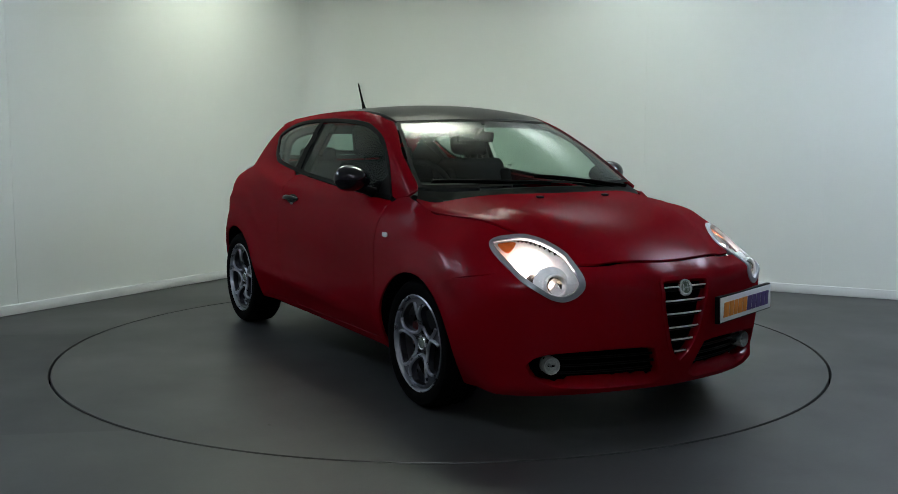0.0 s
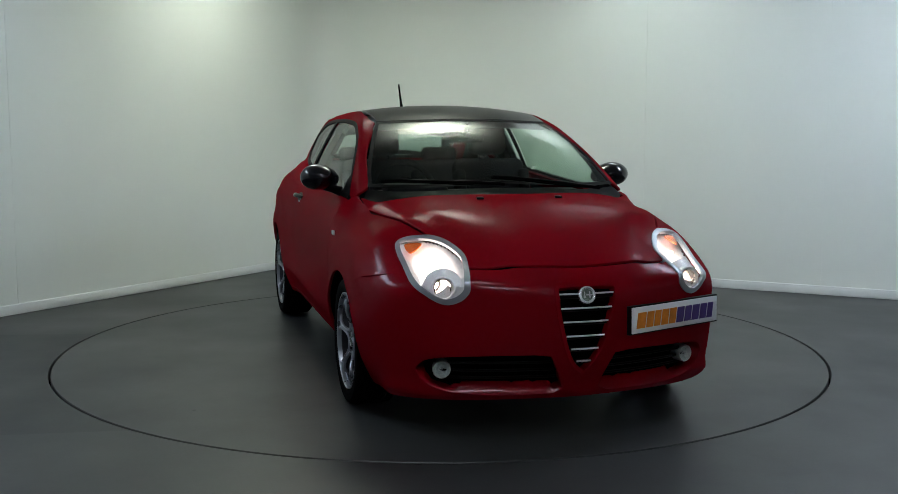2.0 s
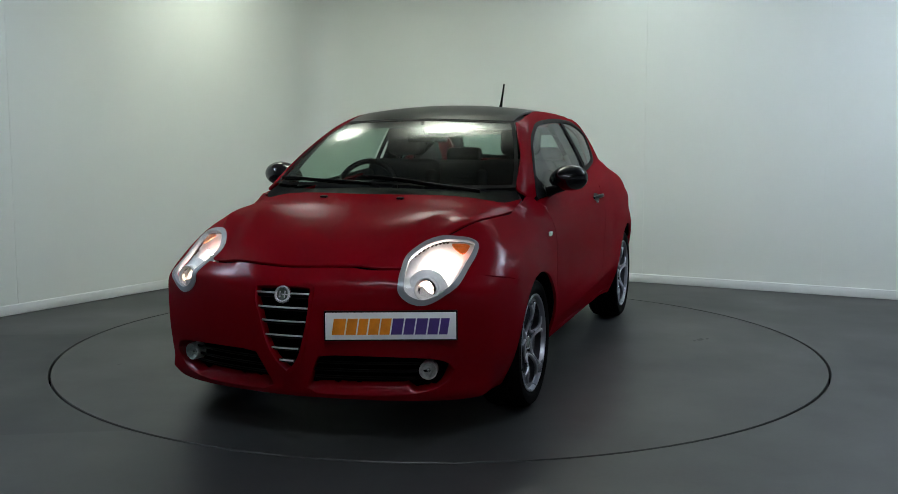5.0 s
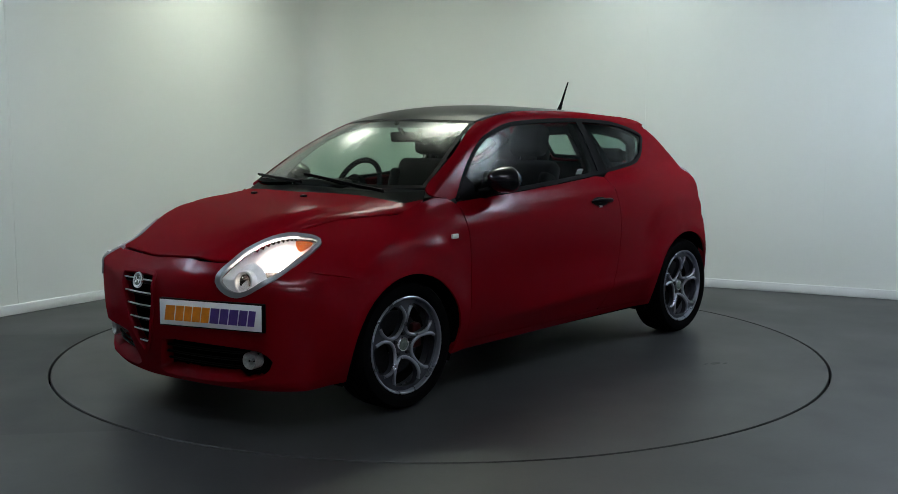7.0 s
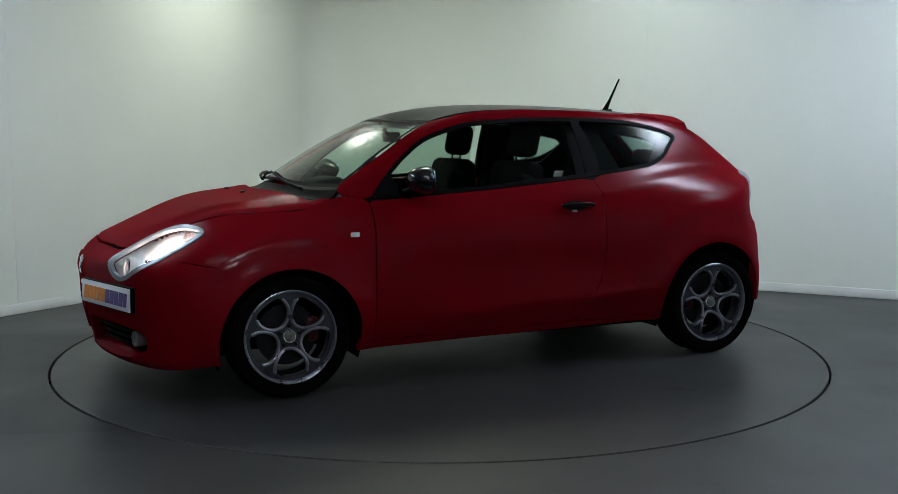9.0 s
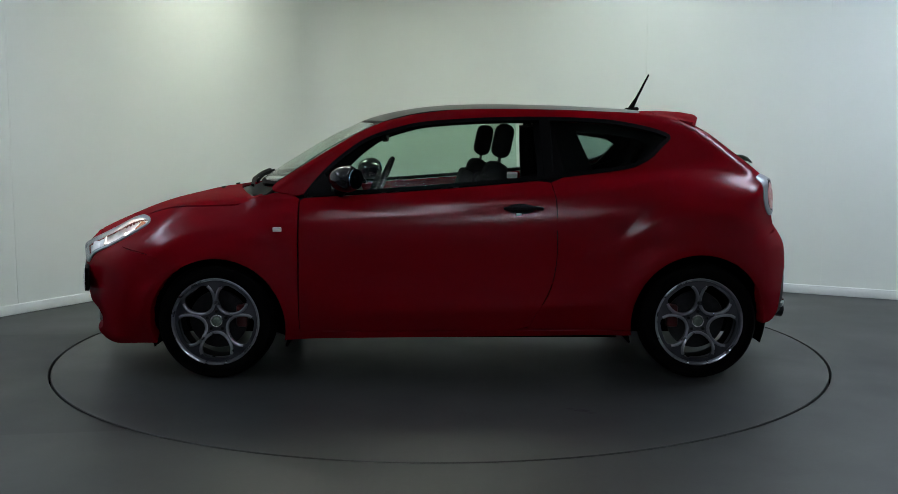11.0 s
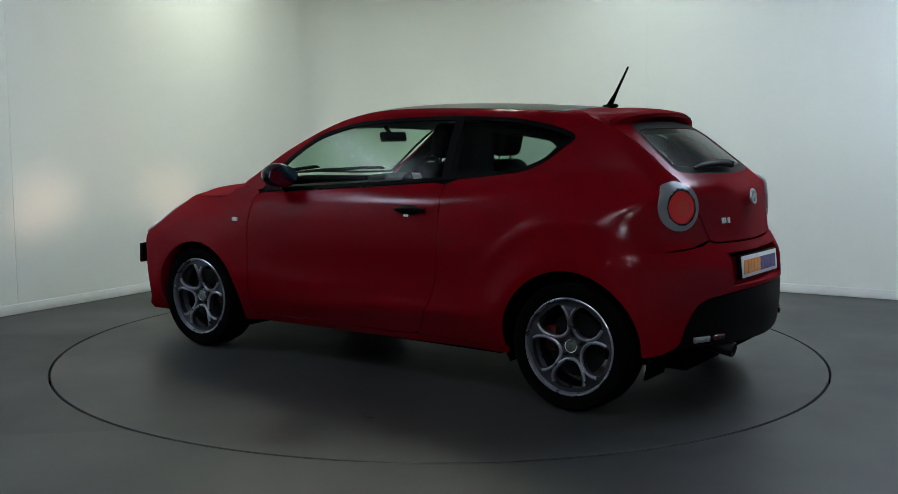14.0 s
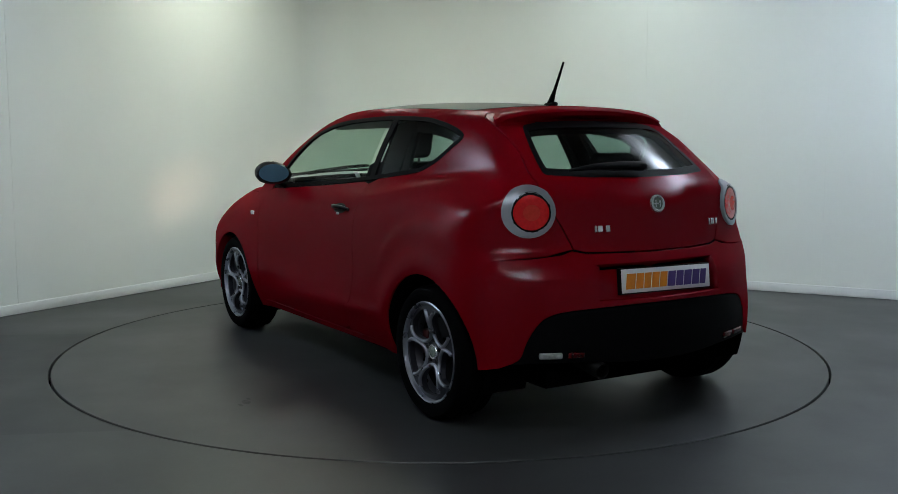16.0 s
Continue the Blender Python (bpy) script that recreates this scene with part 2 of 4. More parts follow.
def resample(loop, h):
    out = []
    for a, b in zip(loop, np.roll(loop, -1, 0)):
        d = np.linalg.norm(b - a)
        if d < 1e-6:
            continue
        k = max(1, int(math.ceil(d / h)))
        out += [a + (b - a) * i / k for i in range(k)]
    return np.array(out)


def within(p, loop):
    x, y = p[:, 0], p[:, 1]
    res = np.zeros(len(p), bool)
    for (x1, y1), (x2, y2) in zip(loop, np.roll(loop, -1, 0)):
        if y1 != y2:
            res ^= ((y1 > y) != (y2 > y)) & (x < (x2 - x1) * (y - y1) / (y2 - y1) + x1)
    return res


def grow(loop, d):
    """The loop moved outwards by d (inwards when negative)."""
    a = np.roll(loop, 1, 0)
    b = np.roll(loop, -1, 0)
    t = (b - a) / (np.linalg.norm(b - a, axis=1)[:, None] + 1e-9)
    area = np.sum(loop[:, 0] * b[:, 1] - b[:, 0] * loop[:, 1])
    nrm = np.stack([t[:, 1], -t[:, 0]], -1) * (1 if area > 0 else -1)
    return loop + d * nrm


def mesh_flat(outer, holes=(), h=0.03):
    """Triangles of a flat region with holes, evenly filled: points, triangles."""
    outer = resample(np.array(outer, float), h)
    holes = [resample(np.array(c, float), h) for c in holes]
    lo, hi = outer.min(0), outer.max(0)
    gx, gy = np.meshgrid(np.arange(lo[0] + h / 2, hi[0], h), np.arange(lo[1] + h / 2, hi[1], h))
    g = np.stack([gx.ravel(), gy.ravel()], -1)
    keep = within(g, outer)
    for c in holes:
        keep &= ~within(g, c)
    edge = np.concatenate([outer, *holes])
    g = g[keep]
    if len(g):
        near = np.array([np.min(np.sum((edge - q) ** 2, 1)) for q in g])
        g = g[near > (0.45 * h) ** 2]
    pts, edges = [], []
    for loop in (outer, *holes):
        k = len(pts)
        pts += list(loop)
        edges += [(k + i, k + (i + 1) % len(loop)) for i in range(len(loop))]
    pts += list(g)
    v, _, f, _, _, _ = delaunay_2d_cdt([Vector(q) for q in pts], edges, [], 0, 1e-6)
    v = np.array([tuple(q) for q in v])
    f = np.array([t for t in f if len(t) == 3])
    c = v[f].mean(1)
    keep = within(c, outer)
    for hole in holes:
        keep &= ~within(c, hole)
    f = f[keep]
    used = np.unique(f)
    back = -np.ones(len(v), int)
    back[used] = np.arange(len(used))
    return v[used], back[f]


# ---- car body shape: half-width as a function of length x and height z ----
def interp(x, pts):
    """Smooth monotone interpolation through (x, value) pairs."""
    p = sorted(pts)
    a, b = np.array([q[0] for q in p], float), np.array([q[1] for q in p], float)
    h, d = np.diff(a), np.diff(b) / np.diff(a)
    m = np.concatenate([[d[0]], np.where(d[:-1] * d[1:] > 0, 2 * d[:-1] * d[1:] / np.where(d[:-1] + d[1:] == 0, 1, d[:-1] + d[1:]), 0), [d[-1]]])
    x = np.clip(np.asarray(x, float), a[0], a[-1])
    i = np.clip(np.searchsorted(a, x) - 1, 0, len(a) - 2)
    t = (x - a[i]) / h[i]
    return ((2 * t**3 - 3 * t**2 + 1) * b[i] + (t**3 - 2 * t**2 + t) * h[i] * m[i]
            + (-2 * t**3 + 3 * t**2) * b[i + 1] + (t**3 - t**2) * h[i] * m[i + 1])


def step(a, b, x):
    t = np.clip((x - a) / (b - a), 0, 1)
    return t * t * (3 - 2 * t)


def smin(a, b, k):
    h = np.clip(0.5 + 0.5 * (b - a) / k, 0, 1)
    return b * (1 - h) + a * h - k * h * (1 - h)


def smax(a, b, k):
    return -smin(-a, -b, k)


TOP = [(-1.80, 0.975), (-1.764, 1.01), (-1.652, 1.117), (-1.494, 1.238), (-1.366, 1.327), (-1.25, 1.373), (-1.15, 1.396), (-1.016, 1.414),
       (-0.85, 1.425), (-0.53, 1.44), (-0.19, 1.446), (0.0, 1.442), (0.15, 1.432), (0.325, 1.408), (0.5, 1.366), (0.68, 1.291),
       (0.83, 1.208), (0.975, 1.121), (1.21, 0.984), (1.34, 0.965), (1.43, 0.952), (1.62, 0.902), (1.815, 0.835), (1.93, 0.785),
       (2.05, 0.715), (2.1, 0.665), (2.13, 0.60), (2.16, 0.52)]
CAP = [(-1.8, 1.0), (-1.7, 1.04), (-1.5, 1.085), (-1.2, 1.125), (-0.865, 1.145), (-0.48, 1.12), (-0.15, 1.09), (0.16, 1.065), (0.48, 1.045),
       (0.80, 1.02), (1.0, 1.0), (1.21, 0.984), (1.34, 0.965), (1.43, 0.952), (1.62, 0.902), (1.815, 0.835), (1.93, 0.785), (2.05, 0.715),
       (2.1, 0.665), (2.13, 0.60), (2.16, 0.52)]
TAIL = [(0.15, 1.84), (0.3, 1.885), (0.45, 1.90), (0.64, 1.89), (0.70, 1.872), (0.745, 1.825), (0.85, 1.803), (1.0, 1.785), (1.1, 1.77)]
NOSE = [(0.15, 2.03), (0.22, 2.075), (0.3, 2.105), (0.45, 2.135), (0.6, 2.14), (1.0, 2.14)]
WHEEL_X, ARCH = 1.2555, ((1.245, 0.29), (-1.25, 0.305))


def width(x, z):
    x, z = np.broadcast_arrays(np.asarray(x, float), np.asarray(z, float))
    nose = step(1.5, 1.95, x)
    zl = 0.58 - 0.14 * nose
    wm = 0.848 + 0 * x
    low = wm - 0.95 * np.clip(np.minimum(zl, 0.5) - z, 0, 1) ** 2
    cap = interp(x, CAP)
    zq = np.clip((z - zl) / np.maximum(cap - zl, 0.03), 0, 1)
    e = 4 - 2 * step(0.75, 1.3, x)
    low = np.where(z > zl, wm * np.maximum(1 - zq ** e, 0) ** (0.25 + 0.27 * nose), low)
    # cabin: raked side glass under a crowned roof
    zt = interp(x, TOP)
    side = 0.738 - 0.36 * (z - 0.99) - 0.38 * np.clip(z - 0.99, 0, 1) ** 2 - 0.10 * np.clip(-0.55 - x, 0, 2) ** 2 - 0.05 * np.clip(x - 0.4, 0, 1)
    kc = 2.55 - 0.6 * step(0.1, 0.6, x) - 0.5 * step(-1.1, -1.45, x)
    crown = kc * np.sqrt(np.maximum(zt - z, 0))
    cabin = np.where(zt > z, smin(side, crown, 0.05 + 0.05 * step(-1.0, -1.3, x)), 0)
    cabin = np.where(x > 1.22, 0, cabin)
    w = np.where(z < 0.9, low, smax(low, cabin, (0.025 + 0.075 * step(-0.85, -1.4, x)) * np.clip((z - 0.9) / 0.05, 0.01, 1)))
    w = np.where(np.maximum(low, cabin) <= 0, 0, w)
    # rounded plan at both ends
    xf, xr = interp(z, NOSE), interp(z, TAIL)
    uf = np.clip((x - 1.0) / (xf - 1.0), 0, 1)
    ur = np.clip((-x - 0.9) / (xr - 0.9), 0, 1)
    ends = 0.875 * np.minimum((1 - uf ** 5) ** 0.62, (1 - ur ** 5) ** 0.6)
    w = np.where(ends < 0.874, np.maximum(smin(w, ends, 0.05), 0), w)
    w = np.where((ends <= 0) , 0, w)
    # wheel arch flares, rear haunch, sill blade, hood creases
    r1 = np.hypot(x - ARCH[0][0], z - ARCH[0][1])
    r2 = np.hypot(x - ARCH[1][0], z - ARCH[1][1])
    live = step(0.05, 0.4, w) * step(1.0, 0.8, z)
    w = w + live * (0.026 * np.exp(-((r1 - 0.36) / 0.07) ** 2) + 0.028 * np.exp(-((r2 - 0.38) / 0.09) ** 2))
    w = w + live * 0.016 * np.exp(-((z - 0.369 + 0.045 * x) / 0.024) ** 2) * step(0.85, 0.1, x) * step(-0.9, -0.7, x)
    w = w - live * 0.010 * np.exp(-((z - 0.55) / 0.12) ** 2) * step(0.75, 0.5, x) * step(-0.75, -0.4, x)
    return w


def on_side(x, z, s=1):
    return np.stack([x, s * width(x, z), z], -1)


def on_top(x, y):
    x, y = np.asarray(x, float), np.asarray(y, float)
    lo, hi = np.full(x.shape, 0.5), np.full(x.shape, 1.5)
    for _ in range(34):
        mid = (lo + hi) / 2
        inside = width(x, mid) > np.abs(y) + 1e-4
        lo, hi = np.where(inside, mid, lo), np.where(inside, hi, mid)
    return np.stack([x, y, lo], -1)


def on_end(a, z, x0, s):
    """Point met by a level ray from the axis (x0, 0) at the angle a (radians from straight ahead, to the left)."""
    a, z = np.asarray(a, float), np.asarray(z, float)
    lo, hi = np.zeros(a.shape), np.full(a.shape, 1.4)
    for _ in range(34):
        r = (lo + hi) / 2
        inside = np.abs(r * np.sin(a)) < width(x0 + s * r * np.cos(a), z) - 1e-4
        lo, hi = np.where(inside, r, lo), np.where(inside, hi, r)
    return np.stack([x0 + s * lo * np.cos(a), lo * np.sin(a), z], -1)


# ---- panels laid on the body shape ----
RIDGE = [(0.9, 0.715), (1.05, 0.70), (1.28, 0.65), (1.5, 0.605), (1.65, 0.55), (1.78, 0.485), (1.95, 0.45)]
VEE = [(1.1, 0.60), (1.4, 0.50), (1.6, 0.435), (1.82, 0.36), (1.94, 0.315), (2.0, 0.28), (2.05, 0.225), (2.1, 0.14), (2.14, 0.12)]


def relief(p):
    """Creases of the bonnet, nose and haunches, along the normal."""
    x, y, z = p[..., 0], np.abs(p[..., 1]), p[..., 2]
    d = y - interp(x, RIDGE)
    crest = np.where(d > 0, np.exp(-(d / 0.035) ** 2), np.exp(-(d / 0.06) ** 2))
    up = 0.009 * crest * step(0.92, 1.1, x) * step(1.9, 1.75, x) * step(0.56, 0.66, z)
    d = y - interp(x, VEE)
    vee = 0.013 * np.where(d > 0, np.exp(-(d / 0.04) ** 2), np.exp(-(d / 0.17) ** 2)) * step(1.15, 1.8, x) * step(0.52, 0.65, z)
    belt = 0.010 * np.exp(-((z - (0.945 - 0.05 * step(0.2, 1.0, x) + 0.13 * step(-0.4, -1.5, x))) / 0.016) ** 2) * step(1.15, 0.95, x) * step(-1.55, -1.4, x) * step(0.5, 0.6, y)
    r = np.hypot(x + 1.25, z - 0.33)
    haunch = 0.014 * np.where(r > 0.54, np.exp(-((r - 0.54) / 0.035) ** 2), np.exp(-((r - 0.54) / 0.10) ** 2)) * step(0.55, 0.75, z) * step(0.6, 0.7, y) * step(-0.65, -0.95, x) * step(-1.68, -1.55, x)
    rf = np.hypot(x - 1.24, z - 0.31)
    brow = 0.016 * np.exp(-((rf - 0.455) / 0.04) ** 2) * step(0.55, 0.68, z) * step(0.68, 0.74, y) * step(0.8, 1.0, x) * step(1.75, 1.6, x)
    lip = 0.016 * np.exp(-((z - 0.745) / 0.018) ** 2) * step(-1.55, -1.64, x)
    chin = 0.018 * np.exp(-((z - 0.2) / 0.03) ** 2) * step(1.6, 1.8, x)
    return up + vee + belt + haunch + brow + lip + chin


def side_map(s):
    return lambda u, v: on_side(u, v, s)


def top_map(u, v):
    return on_top(u, v)


NOSE_X, NOSE_K, TAIL_X, TAIL_K = 1.0, 1.05, -0.5, 1.25


def nose_map(u, v):
    return on_end(u / NOSE_K, v, NOSE_X, 1)


def tail_map(u, v):
    return on_end(u / TAIL_K, v, TAIL_X, -1)


def surface(mapper, u, v, lift=0.0):
    """Points and outward normals."""
    e = 0.003
    base = mapper(u, v)
    q = [mapper(u + e, v), mapper(u - e, v), mapper(u, v + e), mapper(u, v - e)]
    n = np.cross(q[0] - q[1], q[2] - q[3])
    n /= np.linalg.norm(n, axis=-1)[..., None] + 1e-12
    c = base * np.array([0.85, 0, 0]) + np.array([0, 0, 0.5])
    c[..., 2] = np.minimum(np.maximum(base[..., 2] - 0.25, 0.4), 0.9)
    flip = np.sign(np.sum(n * (base - c), -1))[..., None]
    n = n * flip
    q = [k + n * relief(k)[..., None] for k in q]
    n2 = np.cross(q[0] - q[1], q[2] - q[3])
    n2 /= np.linalg.norm(n2, axis=-1)[..., None] + 1e-12
    n2 *= np.sign(np.sum(n2 * n, -1))[..., None]
    lift = np.asarray(lift)
    return base + n * (relief(base) + lift)[..., None], n2


def panel(name, mapper, outer, mat, parent, holes=(), h=0.03, depth=0.014, lift=0.0, label="", even=1):
    """A sheet of bodywork on the body shape, with turned-in edges."""
    uv, tri = mesh_flat(outer, holes, h)
    if callable(lift):
        lift = lift(uv)
    p, n = surface(mapper, uv[:, 0], uv[:, 1], lift)
    for _ in range(even):
        acc = n.copy()
        for a, b in ((0, 1), (1, 2), (2, 0)):
            np.add.at(acc, tri[:, a], n[tri[:, b]])
            np.add.at(acc, tri[:, b], n[tri[:, a]])
        n = acc / (np.linalg.norm(acc, axis=1)[:, None] + 1e-12)
    fn = np.cross(p[tri[:, 1]] - p[tri[:, 0]], p[tri[:, 2]] - p[tri[:, 0]])
    wrong = np.sum(fn * n[tri].mean(1), -1) < 0
    tri[wrong] = tri[wrong][:, ::-1]
    verts, normals, faces = [p], [n], [tuple(t) for t in tri.tolist()]
    if depth:
        seen = {}
        for t in tri.tolist():
            for a, b in ((t[0], t[1]), (t[1], t[2]), (t[2], t[0])):
                seen[(a, b)] = 1
        rim = [(a, b) for a, b in seen if (b, a) not in seen]
        idx = sorted({i for e in rim for i in e})
        k = {i: len(p) + j for j, i in enumerate(idx)}
        k2 = {i: len(p) + len(idx) + j for j, i in enumerate(idx)}
        out = np.zeros_like(p)
        for a, b in rim:
            o = np.cross(p[b] - p[a], n[a])
            o /= np.linalg.norm(o) + 1e-12
            out[a] += o
            out[b] += o
            faces.append((k[b], k[a], k2[a], k2[b]))
        out /= np.linalg.norm(out, axis=1)[:, None] + 1e-12
        verts += [p[idx] + out[idx] * 0.0015 - n[idx] * 0.002, p[idx] - n[idx] * depth]
        normals += [out[idx] * 0.8 + n[idx] * 0.6, out[idx]]
        # small rounded edge between face and return
        for a, b in rim:
            faces.append((b, a, k[a], k[b]))
    verts, normals = np.concatenate(verts), np.concatenate(normals)
    me = bpy.data.meshes.new(name)
    me.from_pydata(verts.tolist(), [], faces)
    me.update()
    for f in me.polygons:
        f.use_smooth = True
    normals /= np.linalg.norm(normals, axis=1)[:, None] + 1e-12
    me.normals_split_custom_set_from_vertices(normals.tolist())
    return part(name, me, mat, parent, label)


def circle(cx, cy, r, n=48, ry=None):
    a = np.linspace(0, 2 * np.pi, n, endpoint=False)
    return np.stack([cx + r * np.cos(a), cy + (ry or r) * np.sin(a)], -1)


def mirror2(loop):
    return (np.array(loop) * np.array([-1, 1]))[::-1]


# outlines on the body, left side; (length, height), (length, width) or (arc, height)
LAMP_OVAL = spline([(0.860, 0.800), (0.828, 0.819), (0.765, 0.825), (0.685, 0.822), (0.592, 0.802), (0.502, 0.764), (0.470, 0.722), (0.453, 0.68), (0.452, 0.638), (0.482, 0.603), (0.528, 0.586), (0.576, 0.597), (0.630, 0.630), (0.696, 0.669), (0.758, 0.716), (0.822, 0.762)], 4, True)


def lamp_in(mapper, s):
    """The headlamp's opening in the plane of another map."""
    p = nose_map(LAMP_OVAL[:, 0] * s, LAMP_OVAL[:, 1])
    return p[:, [0, 1]] if mapper is top_map else p[:, [0, 2]]


GLASS_TOP = [(0.80, 0.962), (0.71, 1.07), (0.604, 1.167), (0.474, 1.253), (0.315, 1.307), (0.158, 1.338), (-0.149, 1.358), (-0.45, 1.363), (-0.744, 1.353), (-0.889, 1.336), (-1.033, 1.307), (-1.115, 1.28)]
GLASS_TIP = [(-1.135, 1.268), (-1.138, 1.25), (-1.125, 1.235)]
GLASS_BOTTOM = [(-1.092, 1.208), (-1.035, 1.155), (-0.97, 1.118), (-0.865, 1.087), (-0.483, 1.042), (-0.15, 1.011), (0.16, 0.987), (0.478, 0.965), (0.80, 0.946)]
GT, GB = spline(GLASS_TOP, 5), spline(GLASS_BOTTOM, 5)
DLO = join(GT, GLASS_TIP, GB)
DOOR_REAR = spline([(-0.483, 1.036), (-0.508, 0.93), (-0.512, 0.75), (-0.508, 0.60), (-0.478, 0.47), (-0.425, 0.37), (-0.375, 0.27)], 5)
ARCH_F, ARCH_R = circle(1.245, 0.285, 0.352, 64), circle(-1.252, 0.305, 0.352, 64)
SEAM = np.array([(-1.14, 1.366), (-1.30, 1.302), (-1.426, 1.228), (-1.577, 1.11), (-1.655, 1.045), (-1.705, 0.95), (-1.738, 0.84), (-1.752, 0.79)])
GATE_EDGE = np.array([(math.atan2(float(width(x, z)), TAIL_X - x) * TAIL_K - 0.004, z) for x, z in spline(SEAM, 4)])


def heights(pts):
    p = np.array(pts, float)
    return np.stack([p[:, 0], on_top(p[:, 0], p[:, 1])[:, 2]], -1)


def wheel_face(parent):
    """Alloy face with five round openings, lying in the xz plane and facing +y."""
    outer = circle(0, 0, 0.226, 72)
    openings = []
    for k in range(5):
        a = math.pi / 2 + k * 2 * math.pi / 5 + math.pi
        lobe = []
        for t in np.linspace(0, 2 * np.pi, 28, endpoint=False):
            rx, rr = 0.081 * math.sin(t), 0.146 - 0.079 * math.cos(t)
            rx *= 1 + 0.16 * (-math.cos(t))
            rr = min(rr, 0.208 - 0.35 * rx * rx / 0.2)
            ca, sa = math.cos(a), math.sin(a)
            lobe.append((rr * ca - rx * sa, rr * sa + rx * ca))
        openings.append(np.array(lobe))
    uv, tri = mesh_flat(outer, openings, 0.014)

    def dish(q):
        r = np.hypot(q[:, 0], q[:, 1])
        return -0.028 * np.exp(-(r / 0.10) ** 2) + 0.004 * np.cos(r * 40)

    bm = bmesh.new()
    y = dish(uv)
    vs = [bm.verts.new((u, yy, v)) for (u, v), yy in zip(uv, y)]
    fs = []
    for t in tri.tolist():
        f = bm.faces.new([vs[i] for i in t])
        fs.append(f)
    bmesh.ops.recalc_face_normals(bm, faces=bm.faces)
    if sum(f.normal.y for f in bm.faces) < 0:
        bmesh.ops.reverse_faces(bm, faces=bm.faces)
    ret = bmesh.ops.extrude_face_region(bm, geom=bm.faces[:])
    for v in ret["geom"]:
        if isinstance(v, bmesh.types.BMVert):
            v.co.y -= 0.03
    bmesh.ops.recalc_face_normals(bm, faces=bm.faces)
    face = part("spoke_face", smooth(bm, 40), ALLOY_DARK, parent, "dark alloy wheel face with five openings")
    for lobe in openings:
        grown = grow(lobe, 0.004)
        mid = lobe.mean(0)
        rad = mid / np.linalg.norm(mid)
        order = [p for p in grown]
        # the inner arc of each opening carries a bright raised rim
        start = int(np.argmax(grown @ rad))
        order = order[start:] + order[:start]
        order = [p for p in order if p @ rad < 0.197]
        q = np.array(order)
        pts = [(u, yy + 0.004, v) for (u, v), yy in zip(q, dish(q))]
        part("spoke_rim", tube(pts, 0.0085, 8), ALLOY, face, "brighter raised alloy edge of an opening")
    return face


def wheel(parent, x, s):
    """One road wheel with tyre, alloy rim and brake; s is the side of the car."""
    hub = new("wheel")
    hub.parent = parent
    hub.matrix_basis = pose(x, s * 0.742, 0.303) @ (pose(0, 0, 0) if s > 0 else pose(0, 0, 0, 0, 0, 180))
    turn = pose(0, 0, 0, -90, 0, 0)  # lathe axis z becomes +y
    tyre = [(0.226, 0.090), (0.236, 0.098), (0.262, 0.105), (0.284, 0.101), (0.296, 0.086), (0.3015, 0.066), (0.303, 0.05), (0.297, 0.048), (0.297, 0.040), (0.303, 0.038),
            (0.303, 0.006), (0.297, 0.004), (0.297, -0.004), (0.303, -0.006), (0.303, -0.038), (0.297, -0.04), (0.297, -0.048), (0.303, -0.05), (0.297, -0.085), (0.28, -0.102), (0.235, -0.098), (0.218, -0.09)]
    part("tyre", lathe(tyre, 72, turn), RUBBER, hub, "black low-profile rubber tyre")
    rim = [(0.221, 0.060), (0.226, 0.088), (0.229, 0.096), (0.225, 0.099), (0.219, 0.096), (0.215, 0.084), (0.212, 0.06), (0.200, 0.0)]
    part("rim", lathe(rim, 72, turn), ALLOY, hub, "gunmetal alloy rim lip")
    part("rim_barrel", lathe([(0.203, 0.01), (0.198, 0.0), (0.198, -0.08), (0.22, -0.09)], 60, turn), DARK_STEEL, hub, "dark inner barrel of the rim")
    face = wheel_face(hub)
    face.matrix_basis = pose(0, 0.083, 0) @ Matrix.Diagonal((0.945, 1, 0.945, 1))
    part("hub_cap", lathe([(0, 0.074), (0.018, 0.073), (0.026, 0.070), (0.029, 0.064), (0.029, 0.045)], 32, turn), BADGE, hub, "small round enamel centre cap")
    part("cap_ring", lathe([(0.027, 0.071), (0.031, 0.073), (0.034, 0.068), (0.034, 0.045)], 32, turn), CHROME, hub)
    for k in range(5):
        a = math.pi / 2 + k * 2 * math.pi / 5
        part("wheel_bolt", lathe([(0, 0.072), (0.008, 0.071), (0.010, 0.066), (0.010, 0.04)], 10, pose(0.05 * math.cos(a), 0, 0.05 * math.sin(a)) @ turn), STEEL, hub)
    part("brake_disc", lathe([(0.06, 0.012), (0.150, 0.012), (0.152, 0.006), (0.150, -0.006), (0.06, -0.006)], 48, turn), STEEL, hub, "grey steel brake disc")
    sign = 1 if (x > 0) == (s > 0) else -1
    cal = box(0.06, 0.06, 0.12, pose(sign * -0.125, 0.01, 0.02, 0, 0, 0), 0.015)
    part("brake_caliper", cal, CALIPER, hub, "red brake caliper")
    return hub


